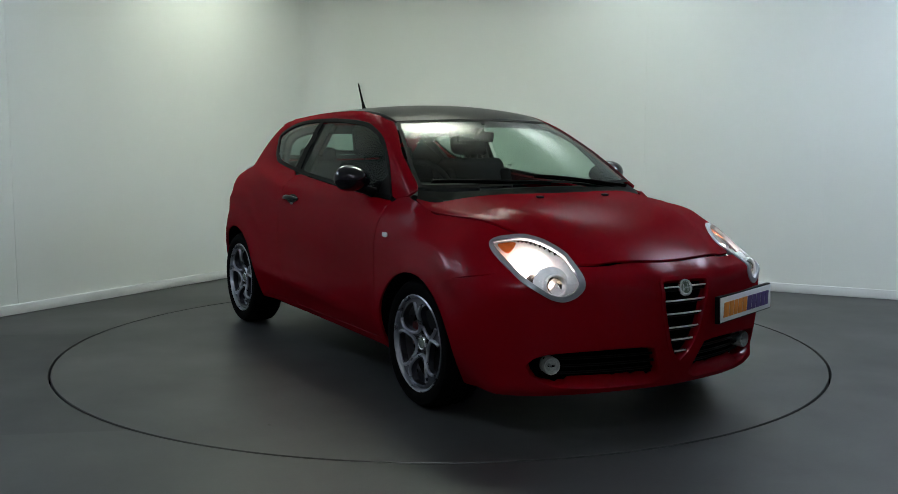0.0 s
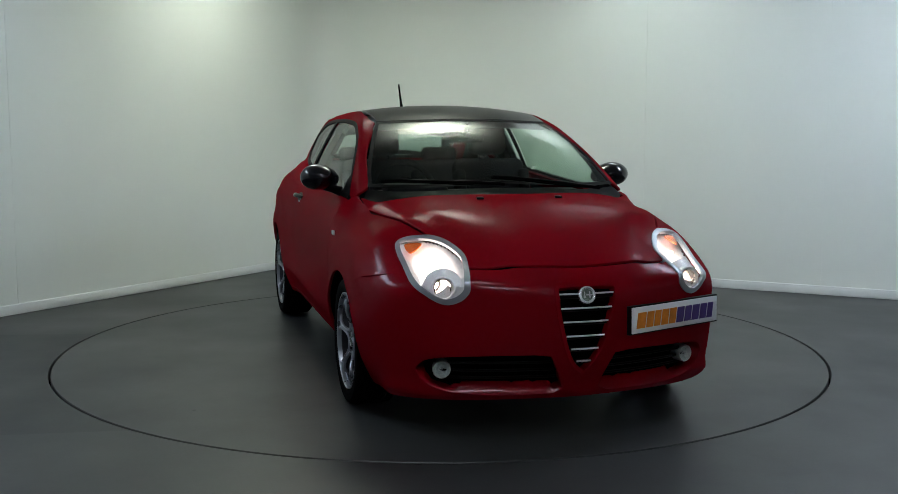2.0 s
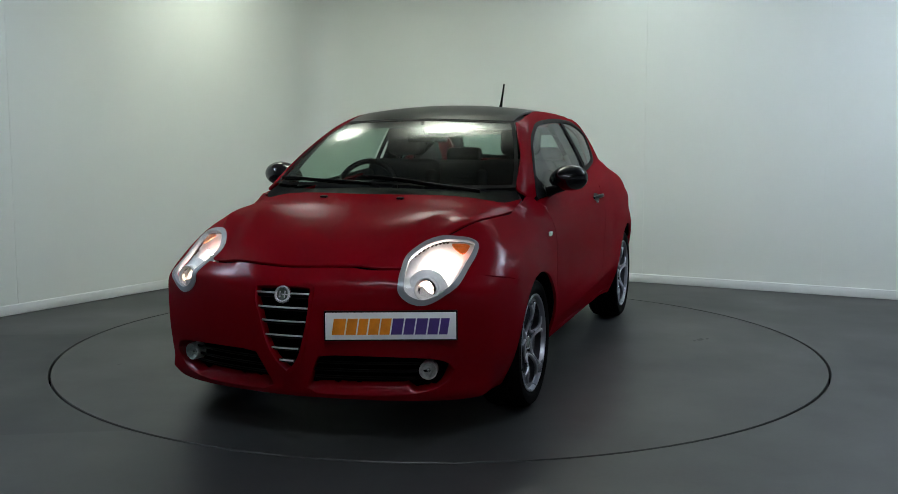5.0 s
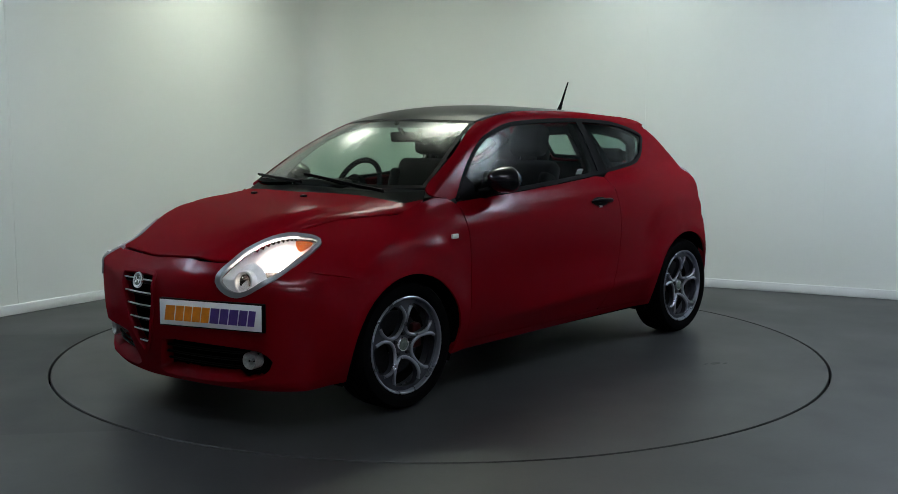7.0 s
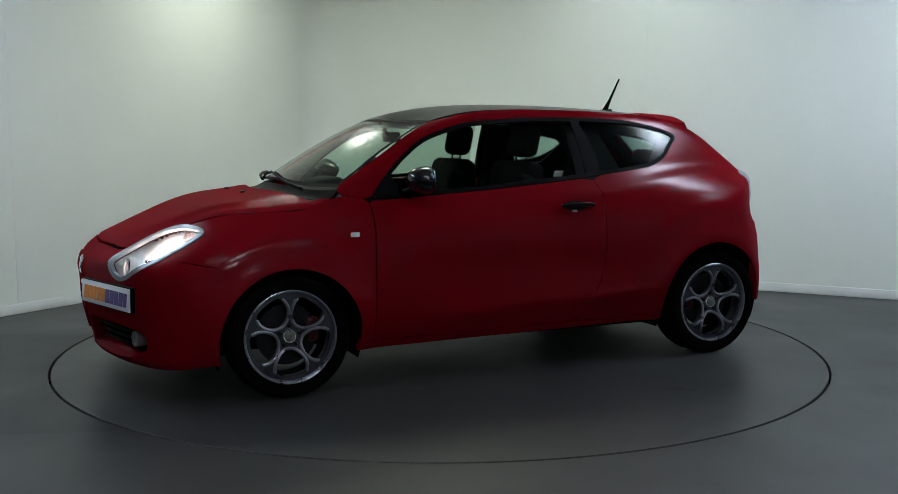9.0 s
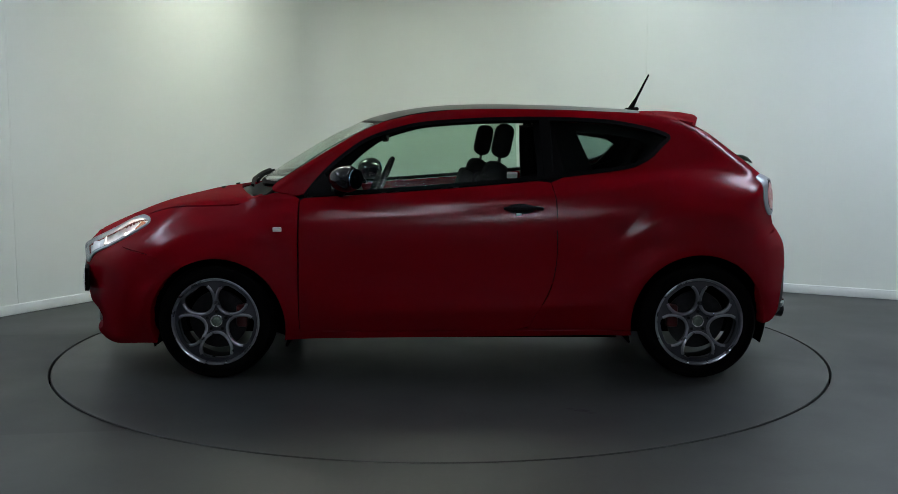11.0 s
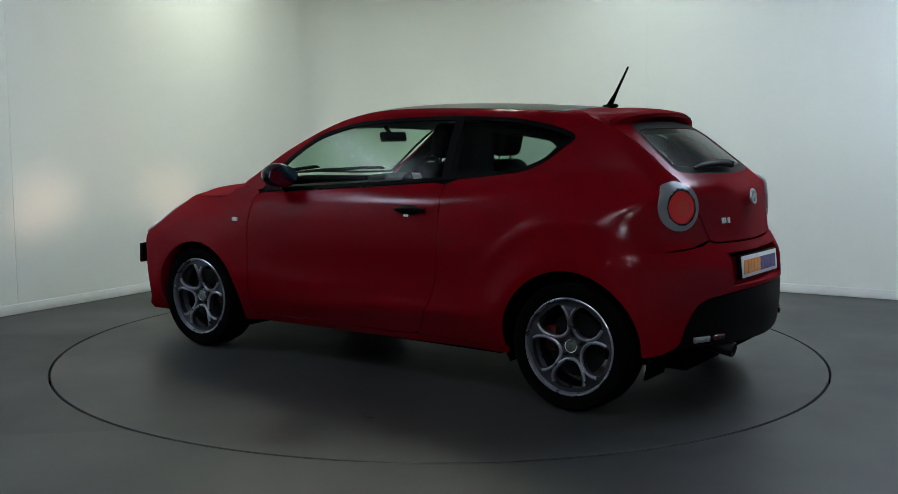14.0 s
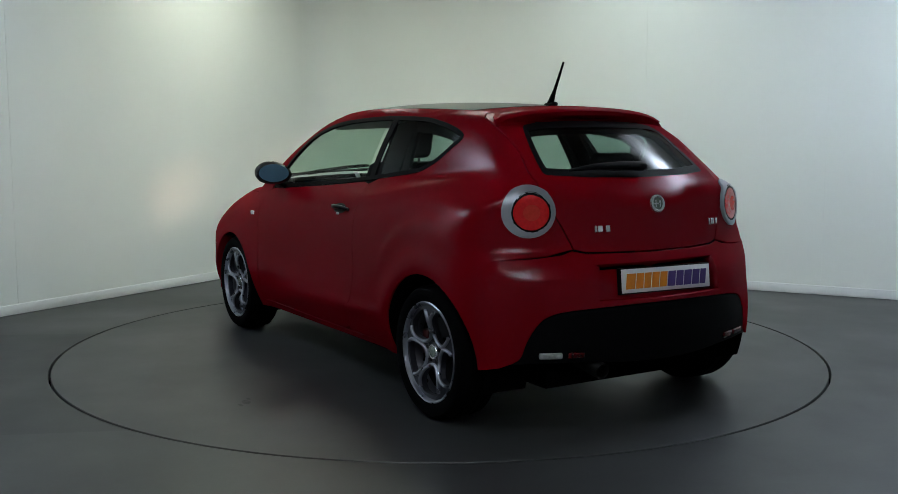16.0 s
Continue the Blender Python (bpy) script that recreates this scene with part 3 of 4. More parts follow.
def mirror_housing(parent, s):
    bm = bmesh.new()
    bmesh.ops.create_uvsphere(bm, u_segments=28, v_segments=18, radius=1)
    for v in bm.verts:
        x, y, z = v.co
        back = x < 0
        v.co = Vector((x * (0.05 if back else 0.115), y * 0.112 * (1 - 0.12 * max(x, 0)), z * (0.070 + 0.008 * y)))
        v.co.z -= 0.012 * max(0, -y)
        if back:
            v.co.x = max(v.co.x, -0.028)
    bmesh.ops.transform(bm, matrix=pose(0.55, s * 0.842, 1.045, 0, 0, -18 * s) @ Matrix.Scale(0.97, 4) @ (Matrix.Identity(4) if s > 0 else Matrix.Scale(-1, 4, (0, 1, 0))), verts=bm.verts)
    bmesh.ops.recalc_face_normals(bm, faces=bm.faces)
    ob = part("wing_mirror", smooth(bm, 60), MIRROR_SHELL, parent, "gloss black wing mirror shell")
    glass_bm = bmesh.new()
    bmesh.ops.create_circle(glass_bm, cap_ends=True, segments=28, radius=1, matrix=pose(0.5200, s * 0.851, 1.043, 0, 0, -18 * s) @ pose(0, 0, 0, 0, 90, 0) @ Matrix.Diagonal((0.052, 0.087, 1, 1)))
    ret = bmesh.ops.extrude_face_region(glass_bm, geom=glass_bm.faces[:])
    bmesh.ops.translate(glass_bm, vec=(-0.004, 0, 0), verts=[v for v in ret["geom"] if isinstance(v, bmesh.types.BMVert)])
    part("mirror_glass", smooth(glass_bm), MIRROR, ob, "mirror glass tinted blue for the cool light it reflects")
    part("mirror_arm", tube([(0.62, s * 0.735, 0.968), (0.60, s * 0.78, 0.985), (0.575, s * 0.82, 1.0)], [0.034, 0.028, 0.03], 12, flat=0.6), BLACK_PLASTIC, ob)
    return ob


# the blue base colour stands in for cool light reflected by the glass
MIRROR = material("mirror_glass", (0.22, 0.42, 0.60), 0.06, 1.0, spread=0.02)


def lettered_plate(name, parent, corners, label):
    """White show plate with slanted orange and violet marks; corners: top left, top right, bottom right, bottom left as read."""
    tl, tr, br, bl = (Vector(c) for c in corners)
    ex, ez = ((tr - tl) + (br - bl)).normalized(), ((tl - bl) + (tr - br)).normalized()
    n = ex.cross(ez).normalized()
    ez = n.cross(ex)
    w, hgt = ((tr - tl).length + (br - bl).length) / 2, ((tl - bl).length + (tr - br).length) / 2
    mid = (tl + tr + br + bl) / 4
    m = Matrix((ex, ez, n)).transposed().to_4x4()
    m.translation = mid + n * (0.012 if mid.x > 0 else 0.0)
    holder = part(name, box(w + 0.012, hgt + 0.012, 0.022, m @ pose(0, 0, -0.014), 0.003), BLACK_PLASTIC, parent, label)
    part("plate_face", box(w, hgt, 0.004, m @ pose(0, 0, -0.001), 0.0015), PLATE_WHITE, holder, "white plastic show plate")
    widths = [0.056, 0.047, 0.043, 0.047, 0.046, 0.050, 0.047, 0.050, 0.047, 0.040]
    total = sum(widths)
    x = -total / 2
    for i, gw in enumerate(widths):
        gh = 0.066
        bm = bmesh.new()
        mx = x + gw / 2
        shear = Matrix(((1, 0.16, 0, 0), (0, 1, 0, 0), (0, 0, 1, 0), (0, 0, 0, 1)))
        bars = [(0.0, 0.0, gw - 0.006, gh)]
        for bx, by, bw, bh in bars:
            c = bmesh.ops.create_cube(bm, size=1, matrix=m @ pose(mx, -0.002, 0.0020) @ shear @ pose(bx, by, 0.0005 * (bw > bh)) @ Matrix.Diagonal((bw, bh, 0.0015, 1)))
        part("print_mark", bm, ORANGE if i < 5 else PURPLE, holder, "orange printed mark" if i < 5 else "violet printed mark")
        x += gw
    return holder


def emblem(parent, centre, tilt, r, back=False):
    """Round enamel badge in a chrome ring."""
    m = pose(*centre) @ pose(0, 0, 0, 0, tilt, 0)
    ring = part("badge", lathe([(0, 0.006), (r * 0.62, 0.006), (r * 0.64, 0.004), (r * 0.66, 0.004)], 36, m), BADGE, parent, "round enamel badge, plain shapes")
    part("badge_ring", lathe([(r * 0.64, 0.0), (r * 0.66, 0.007), (r * 0.8, 0.0095), (r * 0.95, 0.008), (r, 0.0)], 40, m), CHROME, ring, "pale chrome badge ring")
    bars = bmesh.new()
    for sx, sy, px, py in ((r * 0.9, r * 0.16, -r * 0.0, r * 0.3), (r * 0.16, r * 0.9, 0.0, r * 0.3), (r * 0.8, r * 0.14, 0, -r * 0.3), (r * 0.3, r * 0.3, r * 0.2, -r * 0.3)):
        bmesh.ops.create_cube(bars, size=1, matrix=m @ pose(py * 0 + px * 0, 0, 0.0065) @ pose(px, py, 0) @ Matrix.Diagonal((sx * 0.9, sy * 0.9, 0.002, 1)))
    part("badge_mark", bars, CHROME, ring)
    return ring


def seat(parent, x, y, back=True):
    m = pose(x, y, 0)
    s = part("seat", box(0.50, 0.48, 0.16, m @ pose(0.1, 0, 0.52, 0, -8, 0), 0.05, 3), FABRIC, parent, "dark fabric seat")
    part("backrest", box(0.13, 0.47, 0.60, m @ pose(-0.235, 0, 0.83, 0, -17, 0), 0.055, 3), FABRIC, s)
    part("headrest", box(0.10, 0.25, 0.19, m @ pose(-0.345, 0, 1.235, 0, -12, 0), 0.045, 3), FABRIC, s)
    for dy in (-0.06, 0.06):
        part("headrest_post", tube([m @ Vector((-0.315, dy, 1.06)), m @ Vector((-0.34, dy, 1.2))], 0.006, 8), STEEL, s)
    for dy in (-0.21, 0.21):
        part("side_bolster", box(0.11, 0.07, 0.46, m @ pose(-0.185, dy, 0.83, 0, -17, 0), 0.03, 3), FABRIC, s)
    return s


def build_car():
    car = new("car")
    tagged(car, "satin dark red three-door hatchback with black roof on the turntable", "car")
    gap = 0.0022

    # -- bonnet, nose, wings, doors and body sides
    lead = nose_map(np.linspace(0.0, 0.47, 16), np.full(16, 0.727))[:, :2]
    half = join(lead, spline([(1.88, 0.53), (1.76, 0.530), (1.65, 0.560), (1.5, 0.620), (1.28, 0.665), (1.15, 0.690), (1.02, 0.712)], 5),
                spline([(1.02, 0.705), (1.07, 0.66), (1.14, 0.53), (1.20, 0.35), (1.232, 0.17), (1.24, 0.0)], 5))
    full = np.concatenate([half, (half * np.array([1, -1]))[::-1][1:-1]])
    bonnet = panel("bonnet", top_map, grow(full, -gap), PAINT, car, [grow(lamp_in(top_map, 1), 0.004), grow(lamp_in(top_map, -1), 0.004)], h=0.022, label="satin red bonnet with two long creases")
    for y in (-0.2, 0.2):
        p, n = surface(top_map, np.array([1.335]), np.array([y]))
        part("washer_nozzle", box(0.022, 0.034, 0.012, pose(*p[0]) @ pose(0, 0, 0.004, 0, 8, 0), 0.004), BLACK_PLASTIC, bonnet)
    cowl_half = join(spline([(1.234, 0.0), (1.226, 0.17), (1.194, 0.35), (1.134, 0.53), (1.064, 0.655), (1.01, 0.70)], 5), spline([(0.965, 0.672), (1.03, 0.56), (1.085, 0.40), (1.12, 0.2), (1.13, 0.0)], 5))
    panel("windscreen_cowl", top_map, np.concatenate([cowl_half[:-1], (cowl_half * np.array([1, -1]))[::-1][:-1]]), BLACK_PLASTIC, car, h=0.03, lift=-0.016, depth=0.02, label="black plastic scuttle under the windscreen")

    k = NOSE_K
    bumper = join([(0.0, 0.7195)], spline([(0.2 * k, 0.7195), (0.35 * k, 0.7195), (0.44 * k, 0.7195)], 3), [(0.55 * k, 0.74), (0.70 * k, 0.735), (0.715 * k, 0.703)],
                  spline([(0.74 * k, 0.694), (0.83 * k, 0.674), (0.93 * k, 0.655), (1.02 * k, 0.628), (1.10 * k, 0.59)], 4), [(1.18 * k, 0.52), (1.18 * k, 0.19)],
                  spline([(0.95 * k, 0.178), (0.75 * k, 0.172), (0.6 * k, 0.168), (0.4 * k, 0.176), (0.2 * k, 0.185), (0.0, 0.187)], 4))
    bumper = np.concatenate([bumper, mirror2(bumper)[1:-1]])
    arch_u = []
    for q in ARCH_F:
        y = float(width(min(q[0], 1.7), max(q[1], 0.15)))
        arch_u.append((math.atan2(y, q[0] - NOSE_X) * k, q[1]))
    arch_u = np.array(arch_u)
    intake = join(spline([(0.075, 0.225), (0.105, 0.30), (0.135, 0.366)], 4), spline([(0.20, 0.374), (0.36, 0.372), (0.54, 0.362), (0.63, 0.343), (0.672, 0.305)], 5), spline([(0.655, 0.262), (0.59, 0.226), (0.45, 0.207), (0.25, 0.206), (0.12, 0.208)], 4))
    shield = join(spline([(0.0, 0.288), (0.045, 0.335), (0.075, 0.40), (0.100, 0.50), (0.118, 0.60), (0.121, 0.640)], 4), [(0.112, 0.648), (0.06, 0.651), (0.0, 0.652)])
    shield = np.concatenate([shield, mirror2(shield)[1:-1]])
    nose = panel("front_bumper", nose_map, grow(bumper, -gap), PAINT, car, [intake, mirror2(intake), shield, grow(LAMP_OVAL, 0.004), grow(mirror2(LAMP_OVAL), 0.004), arch_u, mirror2(arch_u)], h=0.022, depth=0.075, label="satin red front bumper")
    for s, loop in ((1, intake), (-1, mirror2(intake))):
        panel("lower_intake", nose_map, grow(loop, 0.04), DARK, nose, h=0.018, lift=-0.085, depth=0, label="black recessed lower intake")
        for z in (0.25, 0.285, 0.32):
            u = np.linspace(0.10, 0.60, 14) * s
            p, n = surface(nose_map, u, np.full(14, z), -0.045)
            part("intake_slat", tube([tuple(q) for q in p], 0.006, 6), BLACK_PLASTIC, nose)
        p, n = surface(nose_map, np.array([0.566 * s]), np.array([0.298]), -0.018)
        aim = pose(*p[0]) @ Vector((1, 0.25 * s, 0.0)).to_track_quat("Z", "Y").to_matrix().to_4x4()
        fog = part("fog_lamp", lathe([(0.038, -0.05), (0.038, 0.0), (0.035, 0.004), (0.031, 0.0), (0.022, -0.02), (0, -0.032)], 28, aim), FOG, nose, "round clear fog lamp")
        part("fog_lens", lathe([(0, 0.007), (0.018, 0.006), (0.035, 0.001)], 24, aim), CLEAR, fog)
        part("fog_bulb", lathe([(0, -0.008), (0.006, -0.010), (0.007, -0.03)], 12, aim), CHROME, fog)
    # shield grille
    grille = panel("shield_grille", nose_map, grow(shield, 0.006), DARK, car, h=0.03, lift=-0.04, depth=0, label="black V-shaped radiator grille")
    panel("grille_surround", nose_map, grow(shield, 0.010), PAINT, grille, [grow(shield, -0.004)], h=0.012, depth=0.03, lift=0.007)
    for z, hw in ((0.622, 0.112), (0.566, 0.104), (0.508, 0.092), (0.448, 0.078), (0.392, 0.056), (0.338, 0.030)):
        p, n = surface(nose_map, np.linspace(-hw, hw, 13), np.full(13, z), -0.004)
        part("grille_bar", tube([tuple(q) for q in p], 0.0045, 8, flat=0.7), SILVER, grille, "chrome grille bar")
        p, n = surface(nose_map, np.linspace(-hw, hw, 13), np.full(13, z - 0.008), -0.018)
        part("grille_slat", tube([tuple(q) for q in p], 0.012, 8, flat=0.5), BLACK_PLASTIC, grille)
    emblem(grille, (2.128, 0, 0.618), 76, 0.038)

    for s in (1, -1):
        sm = side_map(s)
        lamp_xz = grow(lamp_in(None, 1), 0.004)
        top_edge = heights([(1.02, 0.716), (1.15, 0.694), (1.28, 0.669), (1.5, 0.624), (1.65, 0.564), (1.74, 0.536)])
        wing = join([(0.824, 0.245), (0.824, 0.6), (0.824, 0.935), (0.86, 0.958)], spline(np.concatenate([[(0.95, 0.968)], top_edge]), 4),
                    [(1.82, 0.74), (1.85, 0.705)], spline([(1.80, 0.692), (1.70, 0.674), (1.62, 0.658), (1.56, 0.635), (1.50, 0.60)], 4), [(1.45, 0.55), (1.245, 0.30), (1.0, 0.22), (0.824, 0.215)])
        wingp = panel("front_wing", sm, grow(wing, -gap), PAINT, car, [ARCH_F, lamp_xz], h=0.026, label="satin red front wing over the wheel")
        p, n = surface(sm, np.array([0.927]), np.array([0.783]), 0.004)
        rep = box(0.046, 0.012, 0.024, pose(*p[0]), 0.005)
        part("side_repeater", rep, WHITE_LENS, wingp, "small clear side repeater")
        door = join(GB[::-1][(GB[::-1][:, 0] > -0.47)] + np.array([0, -0.004]), DOOR_REAR[1:], spline([(-0.36, 0.252), (0.0, 0.247), (0.4, 0.245), (0.824, 0.245)], 4)[1:], [(0.818, 0.6), (0.818, 0.93)])
        dp = panel("door", sm, grow(door, -gap), PAINT, car, h=0.028, label="satin red door with frameless window")
        panel("door_trim", sm, grow(door, -0.03), CABIN, dp, h=0.06, lift=-0.06, depth=0, label="dark inner door trim")
        sill = join(spline([(0.90, 0.239), (0.4, 0.239), (0.0, 0.241), (-0.365, 0.244), (-0.955, 0.25)], 4), [(-0.955, 0.226)], spline([(-0.6, 0.220), (0.0, 0.211), (0.5, 0.204), (0.905, 0.198)], 4))
        panel("sill", sm, sill, PAINT, car, [ARCH_F, ARCH_R], h=0.03, depth=0.03, label="satin red sill under the door")
        # body side: pillar, cant rail, quarter panel
        wind = heights([(0.965, 0.672), (0.81, 0.64), (0.55, 0.558), (0.40, 0.505)])
        rail = heights([(0.30, 0.497), (0.0, 0.495), (-0.4, 0.49), (-0.8, 0.465), (-1.03, 0.43), (-1.10, 0.40)])
        seam = SEAM
        body = join(spline(np.concatenate([[(0.95, 0.972)], wind]), 4), spline(rail, 4)[1:], spline(seam, 4), spline([(-1.72, 0.765), (-1.64, 0.75), (-1.60, 0.72), (-1.595, 0.60), (-1.585, 0.44)], 4), [(-1.25, 0.26), (-0.93, 0.255), (-0.366, 0.255)],
                    DOOR_REAR[::-1][1:-1] + np.array([-0.004, 0]), GB[(GB[:, 0] < -0.49)][::-1], GLASS_TIP[::-1], GT[::-1], [(0.84, 0.952)])
        lamp = circle(0.468 * TAIL_K, 0.949, 0.108, 40)
        lp = tail_map(lamp[:, 0], lamp[:, 1])
        panel("body_side", sm, grow(body, -0.001), PAINT, car, [ARCH_R, lp[:, [0, 2]]], h=0.017, label="satin red roof rail, pillar and rear quarter", even=2)
        panel("quarter_trim", sm, grow(join(spline(rail, 3), [(-1.2, 1.28), (-1.45, 1.12), (-1.5, 0.7), (-0.6, 0.7)], GB[(GB[:, 0] < -0.49)][::-1], GLASS_TIP[::-1], GT[(GT[:, 0] < 0.3)][::-1]), -0.01), CABIN, car, h=0.05, lift=-0.045, depth=0, label="dark inner quarter trim")
        pillar = join(spline(wind, 4), [(0.28, rail[0][1])], GT[(GT[:, 0] > 0.27)][::-1])
        panel("pillar_trim", sm, grow(pillar, -0.002), CABIN, car, h=0.04, lift=-0.024, depth=0, label="dark inner windscreen pillar trim")
        panel("pillar_trim", sm, np.array([(-0.41, 1.355), (-0.60, 1.355), (-0.655, 1.04), (-0.43, 1.03)]), SEAL, car, h=0.05, lift=-0.05, depth=0.03, label="dark inner door pillar trim")
        q_out, q_in = grow(DLO, 0.004), join(GT[(GT[:, 0] < -0.62) & (GT[:, 0] > -1.0)] - np.array([0, 0.045]), [(-1.03, 1.24)], GB[(GB[:, 0] > -0.94) & (GB[:, 0] < -0.66)] + np.array([0, 0.014]))
        panel("window_trim", sm, q_out[q_out[:, 0] < -0.45], SEAL, car, [q_in], h=0.03, lift=-0.055, depth=0.02, label="dark inner quarter window surround")
        # side windows
        seal = panel("window_seal", sm, grow(DLO, 0.001), SEAL, car, [grow(DLO, -0.018)], h=0.02, depth=0.012, lift=0.003, label="black window seal")
        inner = grow(DLO, -0.014)
        front = inner[(inner[:, 0] > -0.44)]
        rear = inner[(inner[:, 0] < -0.49)]
        front_loop = join(front[front[:, 0] > -9])
        panel("door_glass", sm, front_loop, TINT, car, h=0.04, depth=0, lift=-0.004, label="green-tinted door window").visible_shadow = False
        panel("quarter_glass", sm, rear, DEEP_TINT, car, h=0.04, depth=0, lift=-0.004, label="dark-tinted rear side window").visible_shadow = False
        panel("window_divider", sm, np.array([(-0.438, 1.352), (-0.492, 1.352), (-0.505, 1.055), (-0.455, 1.05)]), SEAL, car, h=0.03, depth=0.006, lift=0.002)
        corner = np.array([(0.79, 0.965), (0.70, 1.065), (0.66, 1.02), (0.66, 0.966)])
        panel("mirror_foot", sm, corner, BLACK_PLASTIC, car, h=0.03, depth=0.004, lift=0.004, label="black mirror mounting corner")
        mirror_housing(car, s)
        # door handle
        p, n = surface(sm, np.array([-0.24, -0.29, -0.34, -0.39, -0.44]), np.full(5, 0.889), np.array([0.004, 0.024, 0.028, 0.024, 0.006]))
        handle = part("door_handle", tube([tuple(q) for q in p], [0.010, 0.014, 0.015, 0.014, 0.010], 12, flat=0.7), BLACK_GLOSS, dp, "gloss black door handle")
        panel("handle_recess", sm, circle(-0.325, 0.889, 0.075, 28, 0.026), BLACK_PLASTIC, dp, h=0.02, depth=0, lift=0.0015)
        p, n = surface(sm, np.array([-0.315]), np.array([0.862]), 0.002)
        part("lock_cap", box(0.03, 0.008, 0.012, pose(*p[0]), 0.003), WHITE_LENS, dp)
        # headlamp
        oval = LAMP_OVAL if s > 0 else mirror2(LAMP_OVAL)
        lens_loop = grow(oval, -0.012) + np.array([0.006 * s, 0.005])
        bez = panel("headlamp", nose_map, grow(oval, 0.003), BEZEL, car, [lens_loop], h=0.014, depth=0.02, lift=0.007, label="oval headlamp in a satin titanium ring, switched on")
        panel("headlamp_lens", nose_map, grow(lens_loop, 0.002), CLEAR, bez, h=0.03, depth=0, lift=lambda q: np.full(len(q), 0.006), label="clear headlamp lens").visible_shadow = False
        bowl = panel("headlamp_bowl", nose_map, grow(lens_loop, 0.004), REFLECTOR, bez, [circle(0.602 * s, 0.676, 0.056, 24)], h=0.02, depth=0, lift=lambda q, c=lens_loop: -0.015 - 1.6 * np.minimum(np.array([np.sqrt(np.min(np.sum((c - k) ** 2, 1))) for k in q]), 0.045), label="bright reflector bowl")
        p, n = surface(nose_map, np.array([0.560 * s, 0.665 * s, 0.735 * s]), np.array([0.668, 0.757, 0.80]), np.array([-0.035, -0.035, -0.02]))
        d = (Vector(n[0]) * 0.35 + Vector((1, 0.12 * s, -0.02))).normalized()
        aim = Matrix.Translation(p[0]) @ d.to_track_quat("Z", "Y").to_matrix().to_4x4()
        proj = part("projector_ring", lathe([(0.037, -0.03), (0.041, 0.010), (0.046, 0.014), (0.051, 0.010), (0.053, -0.02), (0.085, -0.045)], 32, aim), REFLECTOR, bez, "round projector lamp")
        part("projector_lens", lathe([(0, 0.018), (0.015, 0.015), (0.028, 0.006), (0.035, -0.006)], 28, aim), CLEAR, proj, "clear projector lens").visible_shadow = False
        beam = Matrix.Translation(aim.translation) @ Vector((1, 0.0, 0.03)).to_track_quat("Z", "Y").to_matrix().to_4x4()
        part("beam_tube", lathe([(0.035, 0.0), (0.034, -0.17), (0, -0.172)], 24, beam), BLACK_PLASTIC, proj)
        part("beam_bulb", lathe([(0, -0.155), (0.020, -0.155), (0.020, -0.165), (0, -0.165)], 20, beam), BEAM, proj, "low beam light source")
        aim2 = Matrix.Translation(p[1]) @ (Vector(n[1]) * 0.5 + Vector((1, 0.1 * s, 0.0))).normalized().to_track_quat("Z", "Y").to_matrix().to_4x4()
        part("lamp_bulb", lathe([(0, 0.020), (0.006, 0.018), (0.009, 0.010), (0.009, 0.0), (0.006, -0.012), (0, -0.02)], 16, aim2), GLOW, bez, "lit bulb")
        amb = spline([(0.765, 0.770), (0.818, 0.797), (0.800, 0.806), (0.745, 0.809), (0.735, 0.80)], 4, True) * np.array([s, 1])
        panel("indicator", nose_map, amb if s > 0 else amb[::-1], AMBER, bez, h=0.015, depth=0.006, lift=-0.006, label="amber indicator lens")
        # tail lamp
        loop = lamp if s > 0 else mirror2(lamp)
        cu = (0.468 * TAIL_K - 0.010) * s
        red = circle(cu, 0.945, 0.079, 40)
        tl = panel("tail_lamp", tail_map, loop, BEZEL, car, [red], h=0.016, depth=0.03, lift=lambda q, c=cu: 0.012 * np.exp(-((np.hypot(q[:, 0] - c, q[:, 1] - 0.945) - 0.09) / 0.02) ** 2) + 0.003, label="round red tail lamp in a satin titanium ring, switched on")
        panel("black_gasket", tail_map, circle(cu, 0.945, 0.0815, 40), SEAL, tl, [circle(cu, 0.945, 0.073, 36)], h=0.012, depth=0.004, lift=0.012)
        panel("tail_lens", tail_map, circle(cu, 0.945, 0.074, 36), RED_LENS, tl, [circle(cu, 0.945, 0.034, 24)], h=0.014, depth=0, lift=lambda q, c=cu: 0.010 + 0.012 * np.cos(np.clip(np.hypot(q[:, 0] - c, q[:, 1] - 0.945) / 0.074, 0, 1) * 1.5), label="red outer lens")
        panel("tail_core", tail_map, circle(cu, 0.945, 0.034, 24), TAIL_GLOW, tl, h=0.01, depth=0, lift=0.019, label="glowing red lamp core")
        # wheel arch liner
        for cx, cz in ((1.245, 0.285), (-1.252, 0.305)):
            bm = bmesh.new()
            rows = []
            for a in np.linspace(-0.35, math.pi + 0.35, 26):
                rows.append([bm.verts.new((cx + r * math.cos(a), s * y, cz + r * math.sin(a))) for r, y in ((0.362, 0.835), (0.372, 0.80), (0.372, 0.55), (0.06, 0.53))])
            for a, b in zip(rows, rows[1:]):
                for j in range(3):
                    bm.faces.new((a[j], a[j + 1], b[j + 1], b[j]))
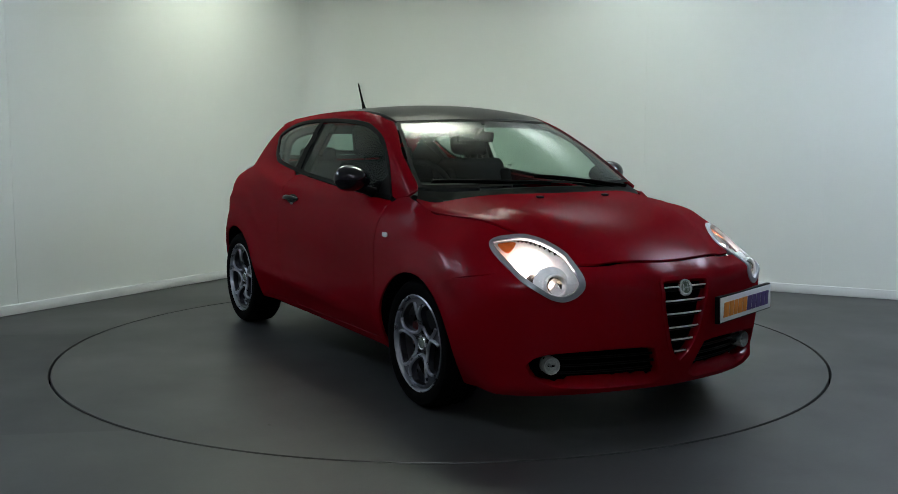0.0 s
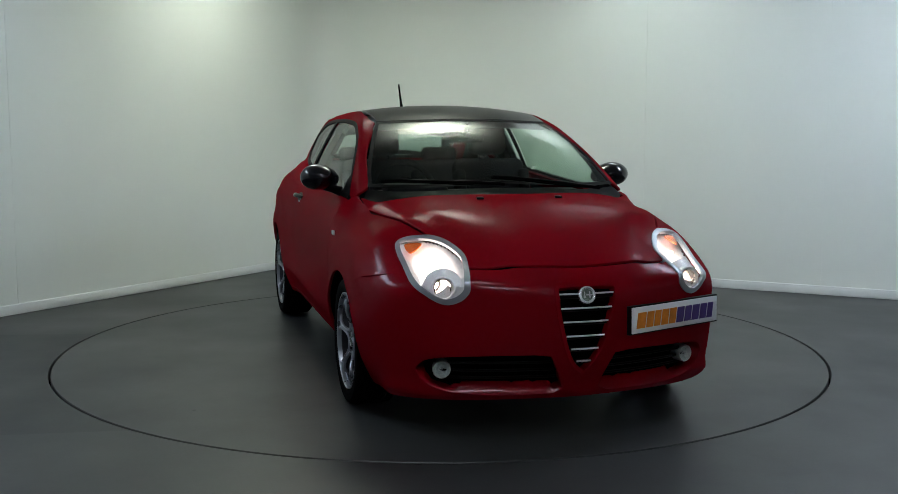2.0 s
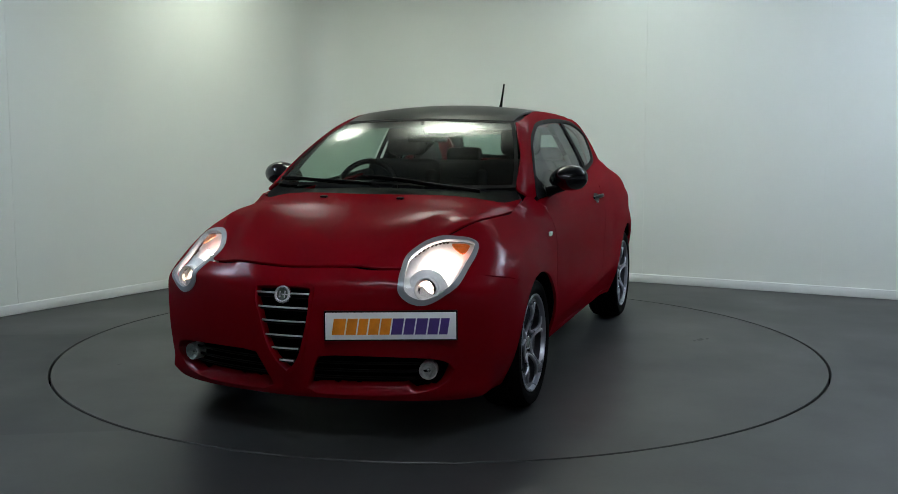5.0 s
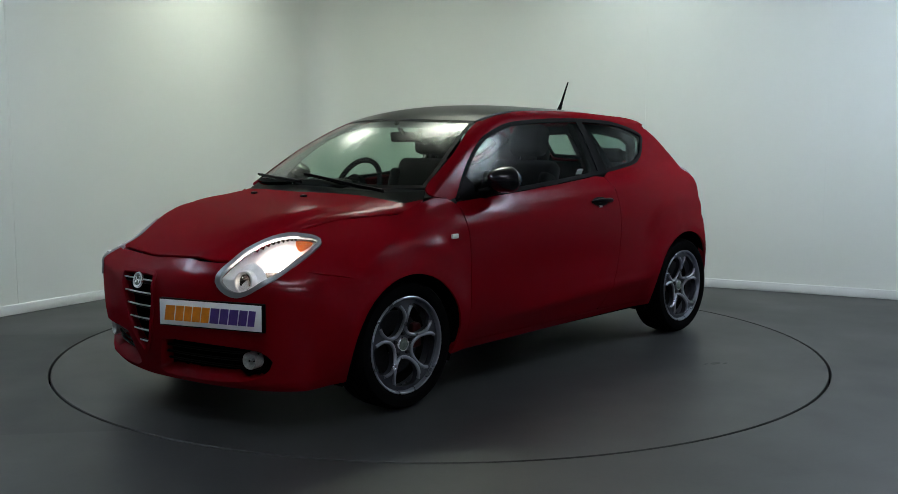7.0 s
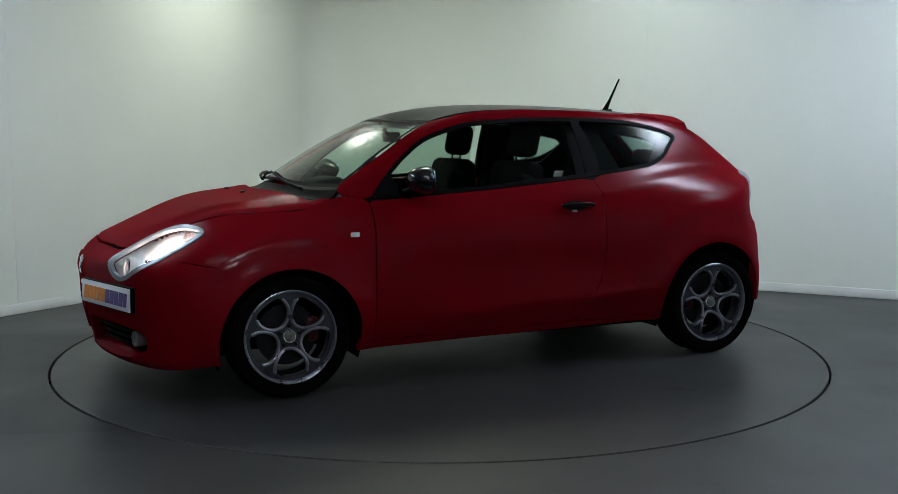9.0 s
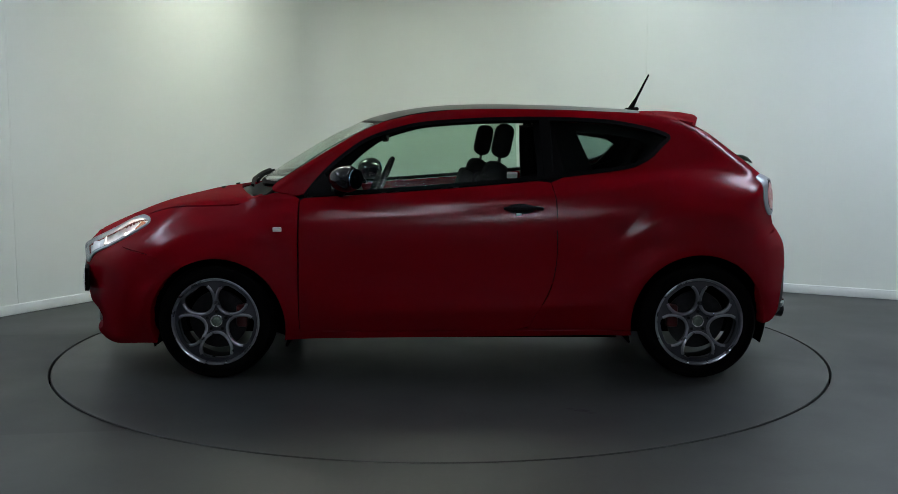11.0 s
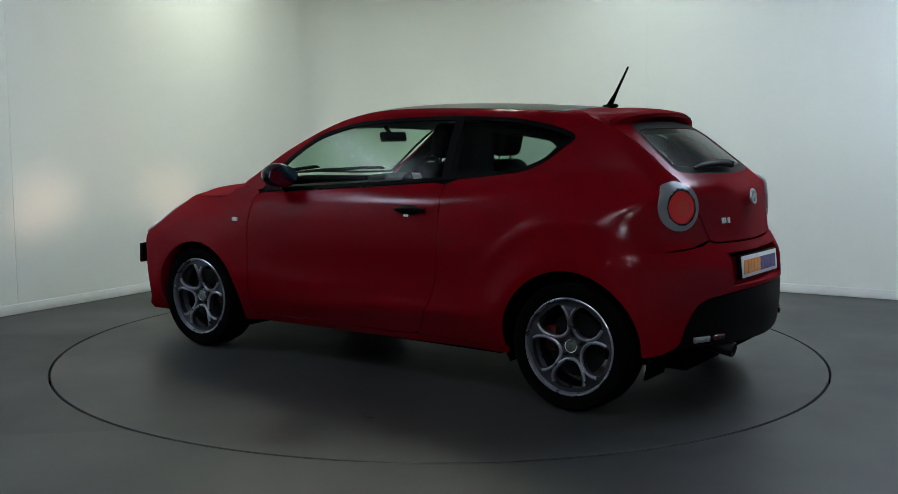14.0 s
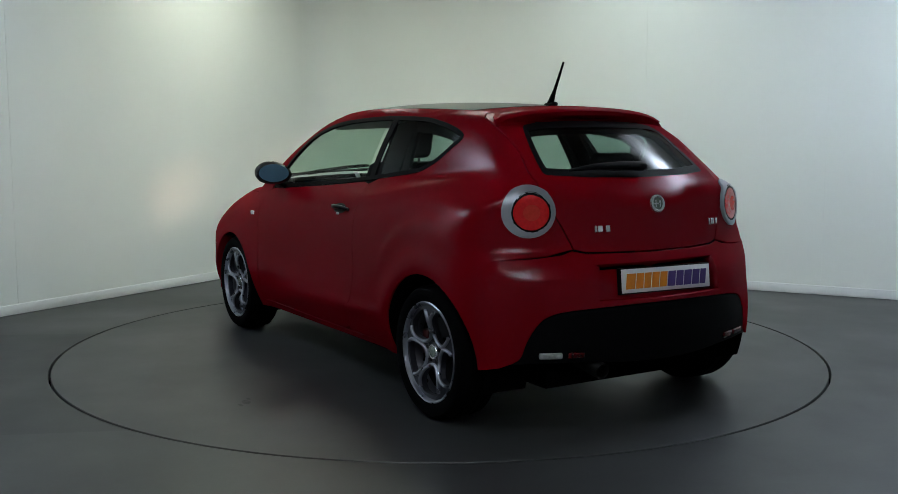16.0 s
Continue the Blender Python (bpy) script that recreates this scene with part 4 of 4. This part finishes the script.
            for v in bm.verts:
                if abs(v.co.y) > 0.8:
                    v.co.y = s * (float(width(v.co.x, max(v.co.z, 0.2))) - 0.02)
            bmesh.ops.recalc_face_normals(bm, faces=bm.faces)
            part("arch_liner", smooth(bm), DARK, car, "black wheel arch liner")
        for x in (WHEEL_X, -WHEEL_X):
            wheel(car, x, s)

    # -- glass and roof
    w_half = join(spline([(1.125, 0.0), (1.115, 0.2), (1.08, 0.40), (1.025, 0.56), (0.965, 0.668)], 5), spline([(0.965, 0.668), (0.81, 0.636), (0.55, 0.554), (0.40, 0.500)], 5)[1:], spline([(0.40, 0.500), (0.47, 0.35), (0.52, 0.18), (0.536, 0.0)], 5)[1:])
    loop = np.concatenate([w_half, (w_half * np.array([1, -1]))[::-1][1:-1]])
    screen = panel("windscreen", top_map, grow(loop, -0.003), SCREEN, car, h=0.04, depth=0, lift=-0.003, label="green-tinted windscreen with a dark border")
    screen.visible_shadow = False
    panel("windscreen_border", top_map, grow(loop, -0.002), SEAL, screen, [grow(loop, -0.022)], h=0.018, depth=0, lift=-0.001)
    r_half = join(spline([(0.53, 0.0), (0.514, 0.18), (0.464, 0.35), (0.392, 0.496)], 5), spline([(0.392, 0.496), (0.30, 0.493), (0.0, 0.491), (-0.4, 0.486), (-0.8, 0.461), (-1.0, 0.430)], 4)[1:], spline([(-1.0, 0.430), (-1.03, 0.25), (-1.04, 0.0)], 4)[1:])
    loop = np.concatenate([r_half, (r_half * np.array([1, -1]))[::-1][1:-1]])
    panel("roof", top_map, grow(loop, -gap), BLACK_GLOSS, car, h=0.035, label="black roof panel")
    panel("headliner", top_map, grow(loop, 0.03), LINER, car, h=0.06, lift=-0.04, depth=0, label="grey roof lining")
    # tailgate in the arc plane
    T = TAIL_K
    tg = join([(0.0, 1.395), (0.3, 1.392), (0.60, 1.385)], GATE_EDGE, spline([(0.28 * T, 0.777), (0.15 * T, 0.773), (0.0, 0.772)], 4))
    tg = np.concatenate([tg, mirror2(tg)[1:-1]])
    rg = join([(0.0, 1.335), (0.25, 1.334), (0.44, 1.328)], spline([(0.530, 1.315), (0.545, 1.29), (0.530, 1.20), (0.505, 1.115), (0.48, 1.098)], 4), spline([(0.3, 1.088), (0.12, 1.084), (0.0, 1.083)], 4))
    rg = np.concatenate([rg, mirror2(rg)[1:-1]])
    lamps = [circle(0.468 * TAIL_K, 0.949, 0.108, 40), mirror2(circle(0.468 * TAIL_K, 0.949, 0.108, 40))]
    gate = panel("tailgate", tail_map, grow(tg, -gap), PAINT, car, [rg, *lamps], h=0.028, label="satin red tailgate")
    panel("rear_window", tail_map, grow(rg, 0.004), DEEP_TINT, gate, h=0.04, depth=0, lift=-0.003, label="dark-tinted rear window").visible_shadow = False
    panel("rear_window_border", tail_map, grow(rg, 0.001), SEAL, gate, [grow(rg, -0.03)], h=0.02, depth=0, lift=-0.001)
    panel("tailgate_trim", tail_map, grow(tg, -0.02), CABIN, gate, [grow(rg, -0.02)], h=0.06, depth=0, lift=-0.05)
    emblem(gate, (-1.806, 0, 0.972), -81, 0.040)
    for z, u0, marks in ((0.872, 0.30, (0.014, 0.030, 0.026)), (0.874, -0.36, (0.010, 0.008, 0.022, 0.018))):
        u = u0
        for wd in marks:
            p, n = surface(tail_map, np.array([u]), np.array([z]), 0.004)
            m = Matrix.Translation(p[0]) @ Vector(n[0]).to_track_quat("X", "Z").to_matrix().to_4x4()
            part("badge_bar", box(0.006, wd * 0.8, 0.028 if wd > 0.012 else 0.032, m, 0.002), CHROME, gate, "small chrome badge bar")
            u -= wd + 0.006
    # rear wiper
    p, n = surface(tail_map, np.array([-0.02, 0.1, 0.25, 0.38]), np.array([1.108, 1.113, 1.112, 1.104]), np.array([0.03, 0.03, 0.025, 0.018]))
    wip = part("rear_wiper", tube([tuple(q) for q in p], [0.026, 0.023, 0.017, 0.008], 10, flat=0.6), BLACK_PLASTIC, gate, "black rear wiper")
    part("wiper_pivot", box(0.035, 0.05, 0.03, pose(*p[0]), 0.012), BLACK_PLASTIC, wip)
    strip = join(spline([(-1.048, 0.0), (-1.036, 0.25), (-1.004, 0.434)], 4), [(-1.08, 0.425), (-1.13, 0.435), (-1.18, 0.465)], spline([(-1.24, 0.47), (-1.26, 0.25), (-1.265, 0.0)], 4))
    panel("roof_rear", top_map, np.concatenate([strip, (strip * np.array([1, -1]))[::-1][1:-1]]), PAINT, car, h=0.03, lift=-0.002, label="satin red strip behind the black roof")
    # roof spoiler
    bm = bmesh.new()
    rows = []
    for y in np.linspace(-0.50, 0.50, 25):
        q = abs(y) / 0.50
        root = on_top(np.array([-1.09]), np.array([y * 0.83]))[0]
        tip_x, tip_z = -1.375 + 0.085 * q ** 2.2, 1.384 - 0.035 * q ** 2 - 0.03 * q ** 8
        prof = [(root[0], root[2] + 0.002), (-1.18, root[2] * 0.6 + tip_z * 0.4 + 0.012 * (1 - q ** 4)), (-1.28, root[2] * 0.3 + tip_z * 0.7 + 0.012 * (1 - q ** 4)), (tip_x + 0.015, tip_z + 0.006), (tip_x, tip_z - 0.004), (tip_x + 0.006, tip_z - 0.022), (-1.30, tip_z - 0.045), (-1.22, root[2] - 0.06), (-1.09, root[2] - 0.03)]
        taper = 0.83 + 0.17 * step(-1.1, -1.3, np.array([c[0] for c in prof]))
        rows.append([bm.verts.new((px, y * tp, pz)) for (px, pz), tp in zip(prof, taper)])
    for a, b in zip(rows, rows[1:]):
        for j in range(len(a)):
            bm.faces.new((a[j], a[(j + 1) % len(a)], b[(j + 1) % len(a)], b[j]))
    bm.faces.new(rows[0][::-1]), bm.faces.new(rows[-1])
    bmesh.ops.recalc_face_normals(bm, faces=bm.faces)
    part("roof_spoiler", smooth(bm, 50), PAINT, car, "satin red roof spoiler")
    # antenna
    b = on_top(np.array([-1.035]), np.array([0.0]))[0]
    ant = part("antenna", box(0.085, 0.036, 0.022, pose(b[0], 0, b[2] + 0.006, 0, 4, 0), 0.012, 3), BLACK_PLASTIC, car, "short black roof aerial")
    part("mast", tube([(b[0] + 0.005, 0, b[2] + 0.01), (b[0] - 0.03, 0, b[2] + 0.075), (-1.132, 0, 1.62)], [0.017, 0.0085, 0.0052], 10), RUBBER, ant)
    # rear bumper, valance, exhaust
    rb = join([(0.0, 0.766), (0.15 * T, 0.767), (0.28 * T, 0.771), (0.325 * T, 0.784)], [(0.36 * T, 0.768), (0.46 * T, 0.752)], spline([(0.556 * T, 0.746), (0.624 * T, 0.715), (0.643 * T, 0.60), (0.654 * T, 0.44)], 4), [(0.66 * T, 0.28)], spline([(0.56 * T, 0.30), (0.50 * T, 0.337), (0.478 * T, 0.41), (0.445 * T, 0.484), (0.41 * T, 0.52), (0.341 * T, 0.540), (0.148 * T, 0.554), (0.0, 0.557)], 4))
    rb = np.concatenate([rb, mirror2(rb)[1:-1]])
    ar = []
    for q in ARCH_R:
        y = float(width(max(q[0], -1.7), max(q[1], 0.15)))
        ar.append((math.atan2(y, -(q[0] - TAIL_X)) * T, q[1]))
    ar = np.array(ar)
    recess = spline([(-0.31, 0.585), (-0.285, 0.576), (0.285, 0.576), (0.31, 0.585), (0.318, 0.65), (0.305, 0.715), (0.28, 0.724), (-0.28, 0.724), (-0.305, 0.715), (-0.318, 0.65)], 4, True)
    rear = panel("rear_bumper", tail_map, grow(rb, -gap), PAINT, car, [ar, mirror2(ar), recess], h=0.026, depth=0.05, label="satin red rear bumper")
    panel("plate_recess", tail_map, grow(recess, 0.006), PAINT, rear, h=0.04, depth=0, lift=-0.052, label="red recess behind the plate")
    va = join(spline([(0.0, 0.553), (0.148 * T, 0.550), (0.341 * T, 0.536), (0.41 * T, 0.516), (0.445 * T, 0.480), (0.478 * T, 0.408), (0.50 * T, 0.335), (0.53 * T, 0.315)], 4), spline([(0.47 * T, 0.318), (0.3 * T, 0.318), (0.15 * T, 0.305), (0.0, 0.302)], 4))
    va = np.concatenate([va, mirror2(va)[1:-1]])
    valance = panel("rear_valance", tail_map, grow(va, -0.001), BLACK_PLASTIC, car, h=0.03, depth=0.03, lift=-0.004, label="black rear diffuser valance")
    for s in (1, -1):
        for u, wd, mat, what in ((0.405, 0.10, FOG if s > 0 else DARK_RED, "small clear reversing lamp in the valance" if s > 0 else "small dark red lamp in the valance"), (0.325, 0.075, DARK_RED, "small dark red lamp in the valance")):
            p, n = surface(tail_map, np.array([u * T * s]), np.array([0.352]), 0.0)
            part("valance_lamp", box(0.016, wd, 0.026, Matrix.Translation(p[0]) @ Vector(n[0]).to_track_quat("X", "Z").to_matrix().to_4x4(), 0.006, 3), mat, valance, what)
    part("exhaust_pipe", lathe([(0.036, -0.16), (0.036, 0.0), (0.034, 0.004), (0.031, 0.0), (0.031, -0.16)], 24, pose(-1.85, 0.33, 0.275, 0, -100, 0)), DARK_STEEL, car, "dull steel exhaust tailpipe")
    # plates
    lettered_plate("front_plate", car, [(2.134, 0.195, 0.556), (1.964, 0.693, 0.560), (1.966, 0.696, 0.450), (2.136, 0.194, 0.446)], "white front show plate with orange and violet marks")
    part("plate_bracket", box(0.07, 0.30, 0.05, pose(1.985, 0.415, 0.49, 0, 0, 19), 0.008), BLACK_PLASTIC, car)
    lettered_plate("rear_plate", car, [(-1.836, 0.226, 0.699), (-1.836, -0.294, 0.694), (-1.848, -0.292, 0.590), (-1.848, 0.222, 0.600)], "white rear show plate with orange and violet marks")
    # front wipers
    for y0, y1, x1 in ((-0.02, -0.60, 0.985), (0.52, -0.06, 1.095)):
        ys = np.linspace(y0, y1, 9)
        xs = np.linspace(1.165 - 0.12 * abs(y0), x1, 9) + 0.02 * np.sin(np.linspace(0, math.pi, 9))
        p, n = surface(top_map, xs, ys, 0.028)
        w = part("wiper", tube([tuple(q) for q in p], [0.012] * 4 + [0.009] * 5, 8, flat=0.6), BLACK_PLASTIC, car, "black windscreen wiper")
        p, n = surface(top_map, xs[2:] - 0.012, ys[2:], 0.012)
        part("wiper_blade", tube([tuple(q) for q in p], 0.008, 6), RUBBER, w)
    # underside
    under = bmesh.new()
    for sx, sy, sz, px, pz in ((3.55, 1.02, 0.10, 0.08, 0.24), (1.72, 1.50, 0.06, 0.02, 0.235), (0.44, 0.86, 0.30, 1.66, 0.42), (0.36, 0.96, 0.28, -1.48, 0.42), (0.75, 0.96, 0.36, 1.2, 0.42)):
        bmesh.ops.create_cube(under, size=1, matrix=pose(px, 0, pz) @ Matrix.Diagonal((sx, sy, sz, 1)))
    part("underbody", under, DARK, car, "black underbody")
    # cabin
    dash = part("dashboard", box(0.42, 1.24, 0.26, pose(0.80, 0, 0.83, 0, 8, 0), 0.07, 3), CABIN, car, "dark dashboard")
    part("dash_top", box(0.36, 1.2, 0.05, pose(0.93, 0, 0.935, 0, 3, 0), 0.02, 2), CABIN, dash)
    part("instrument_hood", box(0.18, 0.34, 0.10, pose(0.72, -0.36, 0.965, 0, 6, 0), 0.04, 3), CABIN, dash)
    ring = [Vector((0.0, 0.178 * math.cos(a), 0.178 * math.sin(a))) for a in np.linspace(0, 2 * math.pi, 33)]
    wm = pose(0.47, -0.36, 0.955, 0, -24, 0)
    sw = part("steering_wheel", tube([wm @ v for v in ring], 0.016, 10, caps=False), CABIN, car, "black three-spoke steering wheel")
    part("wheel_boss", lathe([(0, 0.02), (0.055, 0.016), (0.07, 0.0), (0.07, -0.05)], 24, wm @ pose(0, 0, 0, 0, -90, 0)), CABIN, sw)
    for a in (0, 180, 270):
        part("wheel_spoke", box(0.02, 0.12, 0.035, wm @ pose(0, 0, 0, a, 0, 0) @ pose(0, 0.11, 0), 0.006), CABIN, sw)
    seat(car, 0.17, -0.36)
    seat(car, 0.09, 0.36)
    bench = part("rear_bench", box(0.5, 1.14, 0.2, pose(-0.75, 0, 0.55), 0.06, 3), FABRIC, car, "dark rear bench seat")
    part("bench_back", box(0.14, 1.12, 0.55, pose(-1.06, 0, 0.82, 0, -16, 0), 0.05, 3), FABRIC, bench)
    for y in (-0.3, 0.3):
        part("rear_headrest", box(0.08, 0.26, 0.11, pose(-1.15, y, 1.125, 0, -14, 0), 0.035, 3), FABRIC, bench)
    part("parcel_shelf", box(0.42, 1.0, 0.03, pose(-1.36, 0, 1.03), 0.01), CABIN, car, "dark parcel shelf")
    mir = part("rear_view_mirror", box(0.03, 0.24, 0.06, pose(0.42, 0.0, 1.255, 0, 12, 0), 0.014, 3), BLACK_PLASTIC, car, "interior rear-view mirror")
    part("mirror_stalk", tube([(0.44, 0, 1.27), (0.50, 0, 1.335)], 0.012, 8), BLACK_PLASTIC, mir)
    p, n = surface(side_map(1), np.array([-0.287]), np.array([1.062]), -0.010)
    part("window_sticker", box(0.055, 0.002, 0.035, pose(*p[0]) @ pose(0, 0, 0, -26, 0, 0)), WHITE_LENS, car, "small pale window sticker")
    return car


BEAM = material("lit_low_beam", (0.9, 0.9, 0.9), 0.5, emit=(1.0, 0.72, 0.55), strength=1500.0)


# ---- the room ----
CORNER = Vector((-1.15, 4.08))
ALONG_L, ALONG_R = Vector((-0.522, -0.853)).normalized(), Vector((0.886, -0.463)).normalized()
CEILING = 3.05


def wall_run(name, a, b, breaks, label, mat):
    """A thick wall from a to b, clad in panels that stop at the breaks (metres from a)."""
    d = (b - a)
    length, d = d.length, d.normalized()
    out = Vector((d.y, -d.x))
    mid = (CORNER + Vector((0, -6))) / 2
    if (a - mid).dot(out) < 0:
        out = -out
    ang = math.degrees(math.atan2(d.y, d.x))
    base = pose(a.x, a.y, 0, 0, 0, ang)
    inward = 1 if (base.to_3x3() @ Vector((0, 1, 0))).to_2d().dot(out) < 0 else -1
    backing = box(length, 0.12, CEILING + 0.1, base @ pose(length / 2, -inward * (0.003 + 0.06), CEILING / 2))
    w = tagged(part(name, backing, mat), label, "wall", kind="structure")
    cuts = [0.0, *breaks, length]
    for s0, s1 in zip(cuts, cuts[1:]):
        e0, e1 = (0.0 if s0 == 0 else 0.0012), (0.0 if s1 == length else 0.0012)
        bm = box(s1 - s0 - e0 - e1, 0.014, CEILING, base @ pose((s0 + e0 + s1 - e1) / 2, -inward * 0.007, CEILING / 2))
        part("wall_panel", bm, mat, w)
    sk = box(length, 0.016, 0.072, base @ pose(length / 2, inward * 0.008, 0.036), 0.004, 2)
    tagged(part(name.replace("wall", "baseboard"), sk, SKIRT), "white painted skirting board", "skirting", kind="structure")


def build_room():
    left_end, right_end = CORNER + ALONG_L * 12.5, CORNER + ALONG_R * 9.5
    back = Vector((2.2, -11.0))
    r = 0.35
    a, b = CORNER + ALONG_L * r, CORNER + ALONG_R * r
    wall_run("wall_west", a, left_end, [3.2, 5.9, 8.3], "pale grey-green painted wall in wide panels", WALL)
    wall_run("wall_north", b, right_end, [2.91, 4.37, 6.8], "pale grey painted wall in wide panels", WALL)
    # two unseen walls added to close the room
    wall_run("wall_south", left_end, back, [3.0, 6.0], "unseen plain grey wall closing the room", WALL_UNSEEN)
    wall_run("wall_east", right_end, back, [3.0, 6.0], "unseen plain grey side wall", WALL_UNSEEN)
    # rounded inside corner
    bm = bmesh.new()
    sk = bmesh.new()
    prev = prevs = None
    for i in range(15):
        t = i / 14
        p = (1 - t) ** 2 * a + 2 * t * (1 - t) * CORNER + t * t * b
        cur = [bm.verts.new((p.x, p.y, z)) for z in (0.0, CEILING)]
        inn = (Vector((0, 0)) - p).normalized()
        q = p + inn * 0.016
        curs = [sk.verts.new((*c, z)) for c, z in ((p, 0), (q, 0), (q, 0.068), (p, 0.072))]
        if prev:
            bm.faces.new((prev[0], cur[0], cur[1], prev[1]))
            for j in range(3):
                sk.faces.new((prevs[j], prevs[j + 1], curs[j + 1], curs[j]))
        prev, prevs = cur, curs
    ret = bmesh.ops.extrude_face_region(bm, geom=bm.faces[:])
    for v in ret["geom"]:
        if isinstance(v, bmesh.types.BMVert):
            v.co += Vector((-0.02, 0.06, 0))
    bmesh.ops.recalc_face_normals(bm, faces=bm.faces)
    bmesh.ops.recalc_face_normals(sk, faces=sk.faces)
    tagged(part("wall_corner", smooth(bm), WALL), "rounded pale grey inside corner of the walls", "wall", kind="structure")
    tagged(part("baseboard_corner", smooth(sk), SKIRT), "curved white skirting board", "skirting", kind="structure")
    # floor with a round well for the turntable
    n, R = 128, TABLE_R + 0.007
    bm = bmesh.new()
    rings = []
    for rad, z in ((R, -0.06), (R, -0.002), (R + 0.002, 0.0), (R + 0.25, 0.0), (R + 1.2, 0.0), (16.0, 0.0)):
        rings.append([bm.verts.new((rad * math.cos(2 * math.pi * i / n), rad * math.sin(2 * math.pi * i / n) - (2 if rad > 15 else 0), z)) for i in range(n)])
    for p, q in zip(rings, rings[1:]):
        for i in range(n):
            bm.faces.new((p[i], p[(i + 1) % n], q[(i + 1) % n], q[i]))
    bmesh.ops.recalc_face_normals(bm, faces=bm.faces)
    fl = part("floor", bm, FLOOR)
    tagged(fl, "smooth grey resin floor round the turntable", "floor", kind="structure")
    # a flat sheet beside the turntable, darker than the floor round it
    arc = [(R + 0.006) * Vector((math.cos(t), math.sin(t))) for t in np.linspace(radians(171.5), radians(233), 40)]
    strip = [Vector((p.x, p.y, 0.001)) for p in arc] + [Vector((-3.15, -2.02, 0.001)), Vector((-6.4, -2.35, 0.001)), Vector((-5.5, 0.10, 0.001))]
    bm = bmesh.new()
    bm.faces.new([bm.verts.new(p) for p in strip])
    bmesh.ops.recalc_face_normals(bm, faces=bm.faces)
    tagged(part("floor_patch", bm, FLOOR_DARK), "darker flat patch of floor beside the turntable", "floor", kind="structure")
    bm = bmesh.new()
    bmesh.ops.create_circle(bm, cap_ends=True, segments=64, radius=TABLE_R + 0.2, matrix=pose(0, 0, -0.058))
    tagged(part("floor_pit", bm, DARK), "dark pit under the turntable", "floor", kind="structure")
    bm = bmesh.new()
    bmesh.ops.create_grid(bm, x_segments=1, y_segments=1, size=16, matrix=pose(0, -2, CEILING + 0.002))
    ret = bmesh.ops.extrude_face_region(bm, geom=bm.faces[:])
    bmesh.ops.translate(bm, vec=(0, 0, 0.1), verts=[v for v in ret["geom"] if isinstance(v, bmesh.types.BMVert)])
    bmesh.ops.recalc_face_normals(bm, faces=bm.faces)
    tagged(part("ceiling", bm, CEIL), "plain pale ceiling", "ceiling", kind="structure")


def ceiling_light(x, y, sx, sy, turn, mat):
    e = new("ceiling_light")
    e.matrix_basis = pose(x, y, CEILING, 0, 0, turn)
    tagged(e, "unseen white ceiling light with a lit flat diffuser", "ceiling light", "ceiling lights")
    for k in (-1, 1):
        part("lamp_frame", box(sx + 0.06, 0.03, 0.06, pose(0, k * (sy / 2 + 0.015), -0.03), 0.006), LAMP_METAL, e)
        part("lamp_frame", box(0.03, sy, 0.06, pose(k * (sx / 2 + 0.015), 0, -0.03), 0.006), LAMP_METAL, e)
    part("diffuser", box(sx, sy, 0.01, pose(0, 0, -0.045)), mat, e, "lit diffuser")


def build_turntable():
    R = TABLE_R - 0.006
    bm = lathe([(0, 0), (0.6, 0), (1.4, 0), (R - 0.003, 0), (R, -0.003), (R, -0.052), (0, -0.052)], 128)
    t = part("turntable", bm, TABLE)
    tagged(t, "round grey turntable flush with the floor", "turntable")
    rng = random.Random(4)
    for cx, cy, s in ((-0.66, 1.48, 0.05), (-0.61, 1.45, 0.025), (-0.70, 1.52, 0.03), (1.1, -1.5, 0.02)):
        bm = bmesh.new()
        bm.faces.new([bm.verts.new((cx + s * (0.6 + 0.5 * rng.random()) * math.cos(a), cy + 0.45 * s * (0.6 + 0.5 * rng.random()) * math.sin(a), 0.0012)) for a in np.linspace(0, 2 * math.pi, 11)[:-1]])
        part("scuff_mark", bm, SCUFF, t, "dark scuff on the disc")
    return t


build_room()
ceiling_light(0.0, 0.9, 1.5, 0.64, 0, GREENISH)
ceiling_light(-1.4, 2.2, 0.6, 0.6, 58, CORNERLIT)
ceiling_light(-3.05, -0.8, 0.56, 2.3, -31.5, COOL_L)
ceiling_light(3.1, -0.1, 0.6, 2.3, 62, COOL_R)
# unseen fill added for the north wall
ceiling_light(1.5, 1.9, 1.5, 0.5, -27.6, BACK_FILL)
ceiling_light(-0.4, -3.2, 0.4, 1.9, 90, COOL_F)
# unseen fill added above the camera for the bumper
ceiling_light(0.6, -5.9, 0.4, 1.9, 90, NEAR_FILL)
turntable = build_turntable()
the_car = build_car()


def motions():
    ox, oy = CAR_OFFSET
    rows_t, rows_c = [], []
    for t, a in SPIN:
        turn = pose(0, 0, 0, 0, 0, a)
        rows_t.append((t, turn))
        rows_c.append((t, turn @ pose(ox, oy, 0)))
    walk(turntable, rows_t)
    walk(the_car, rows_c)


motions()
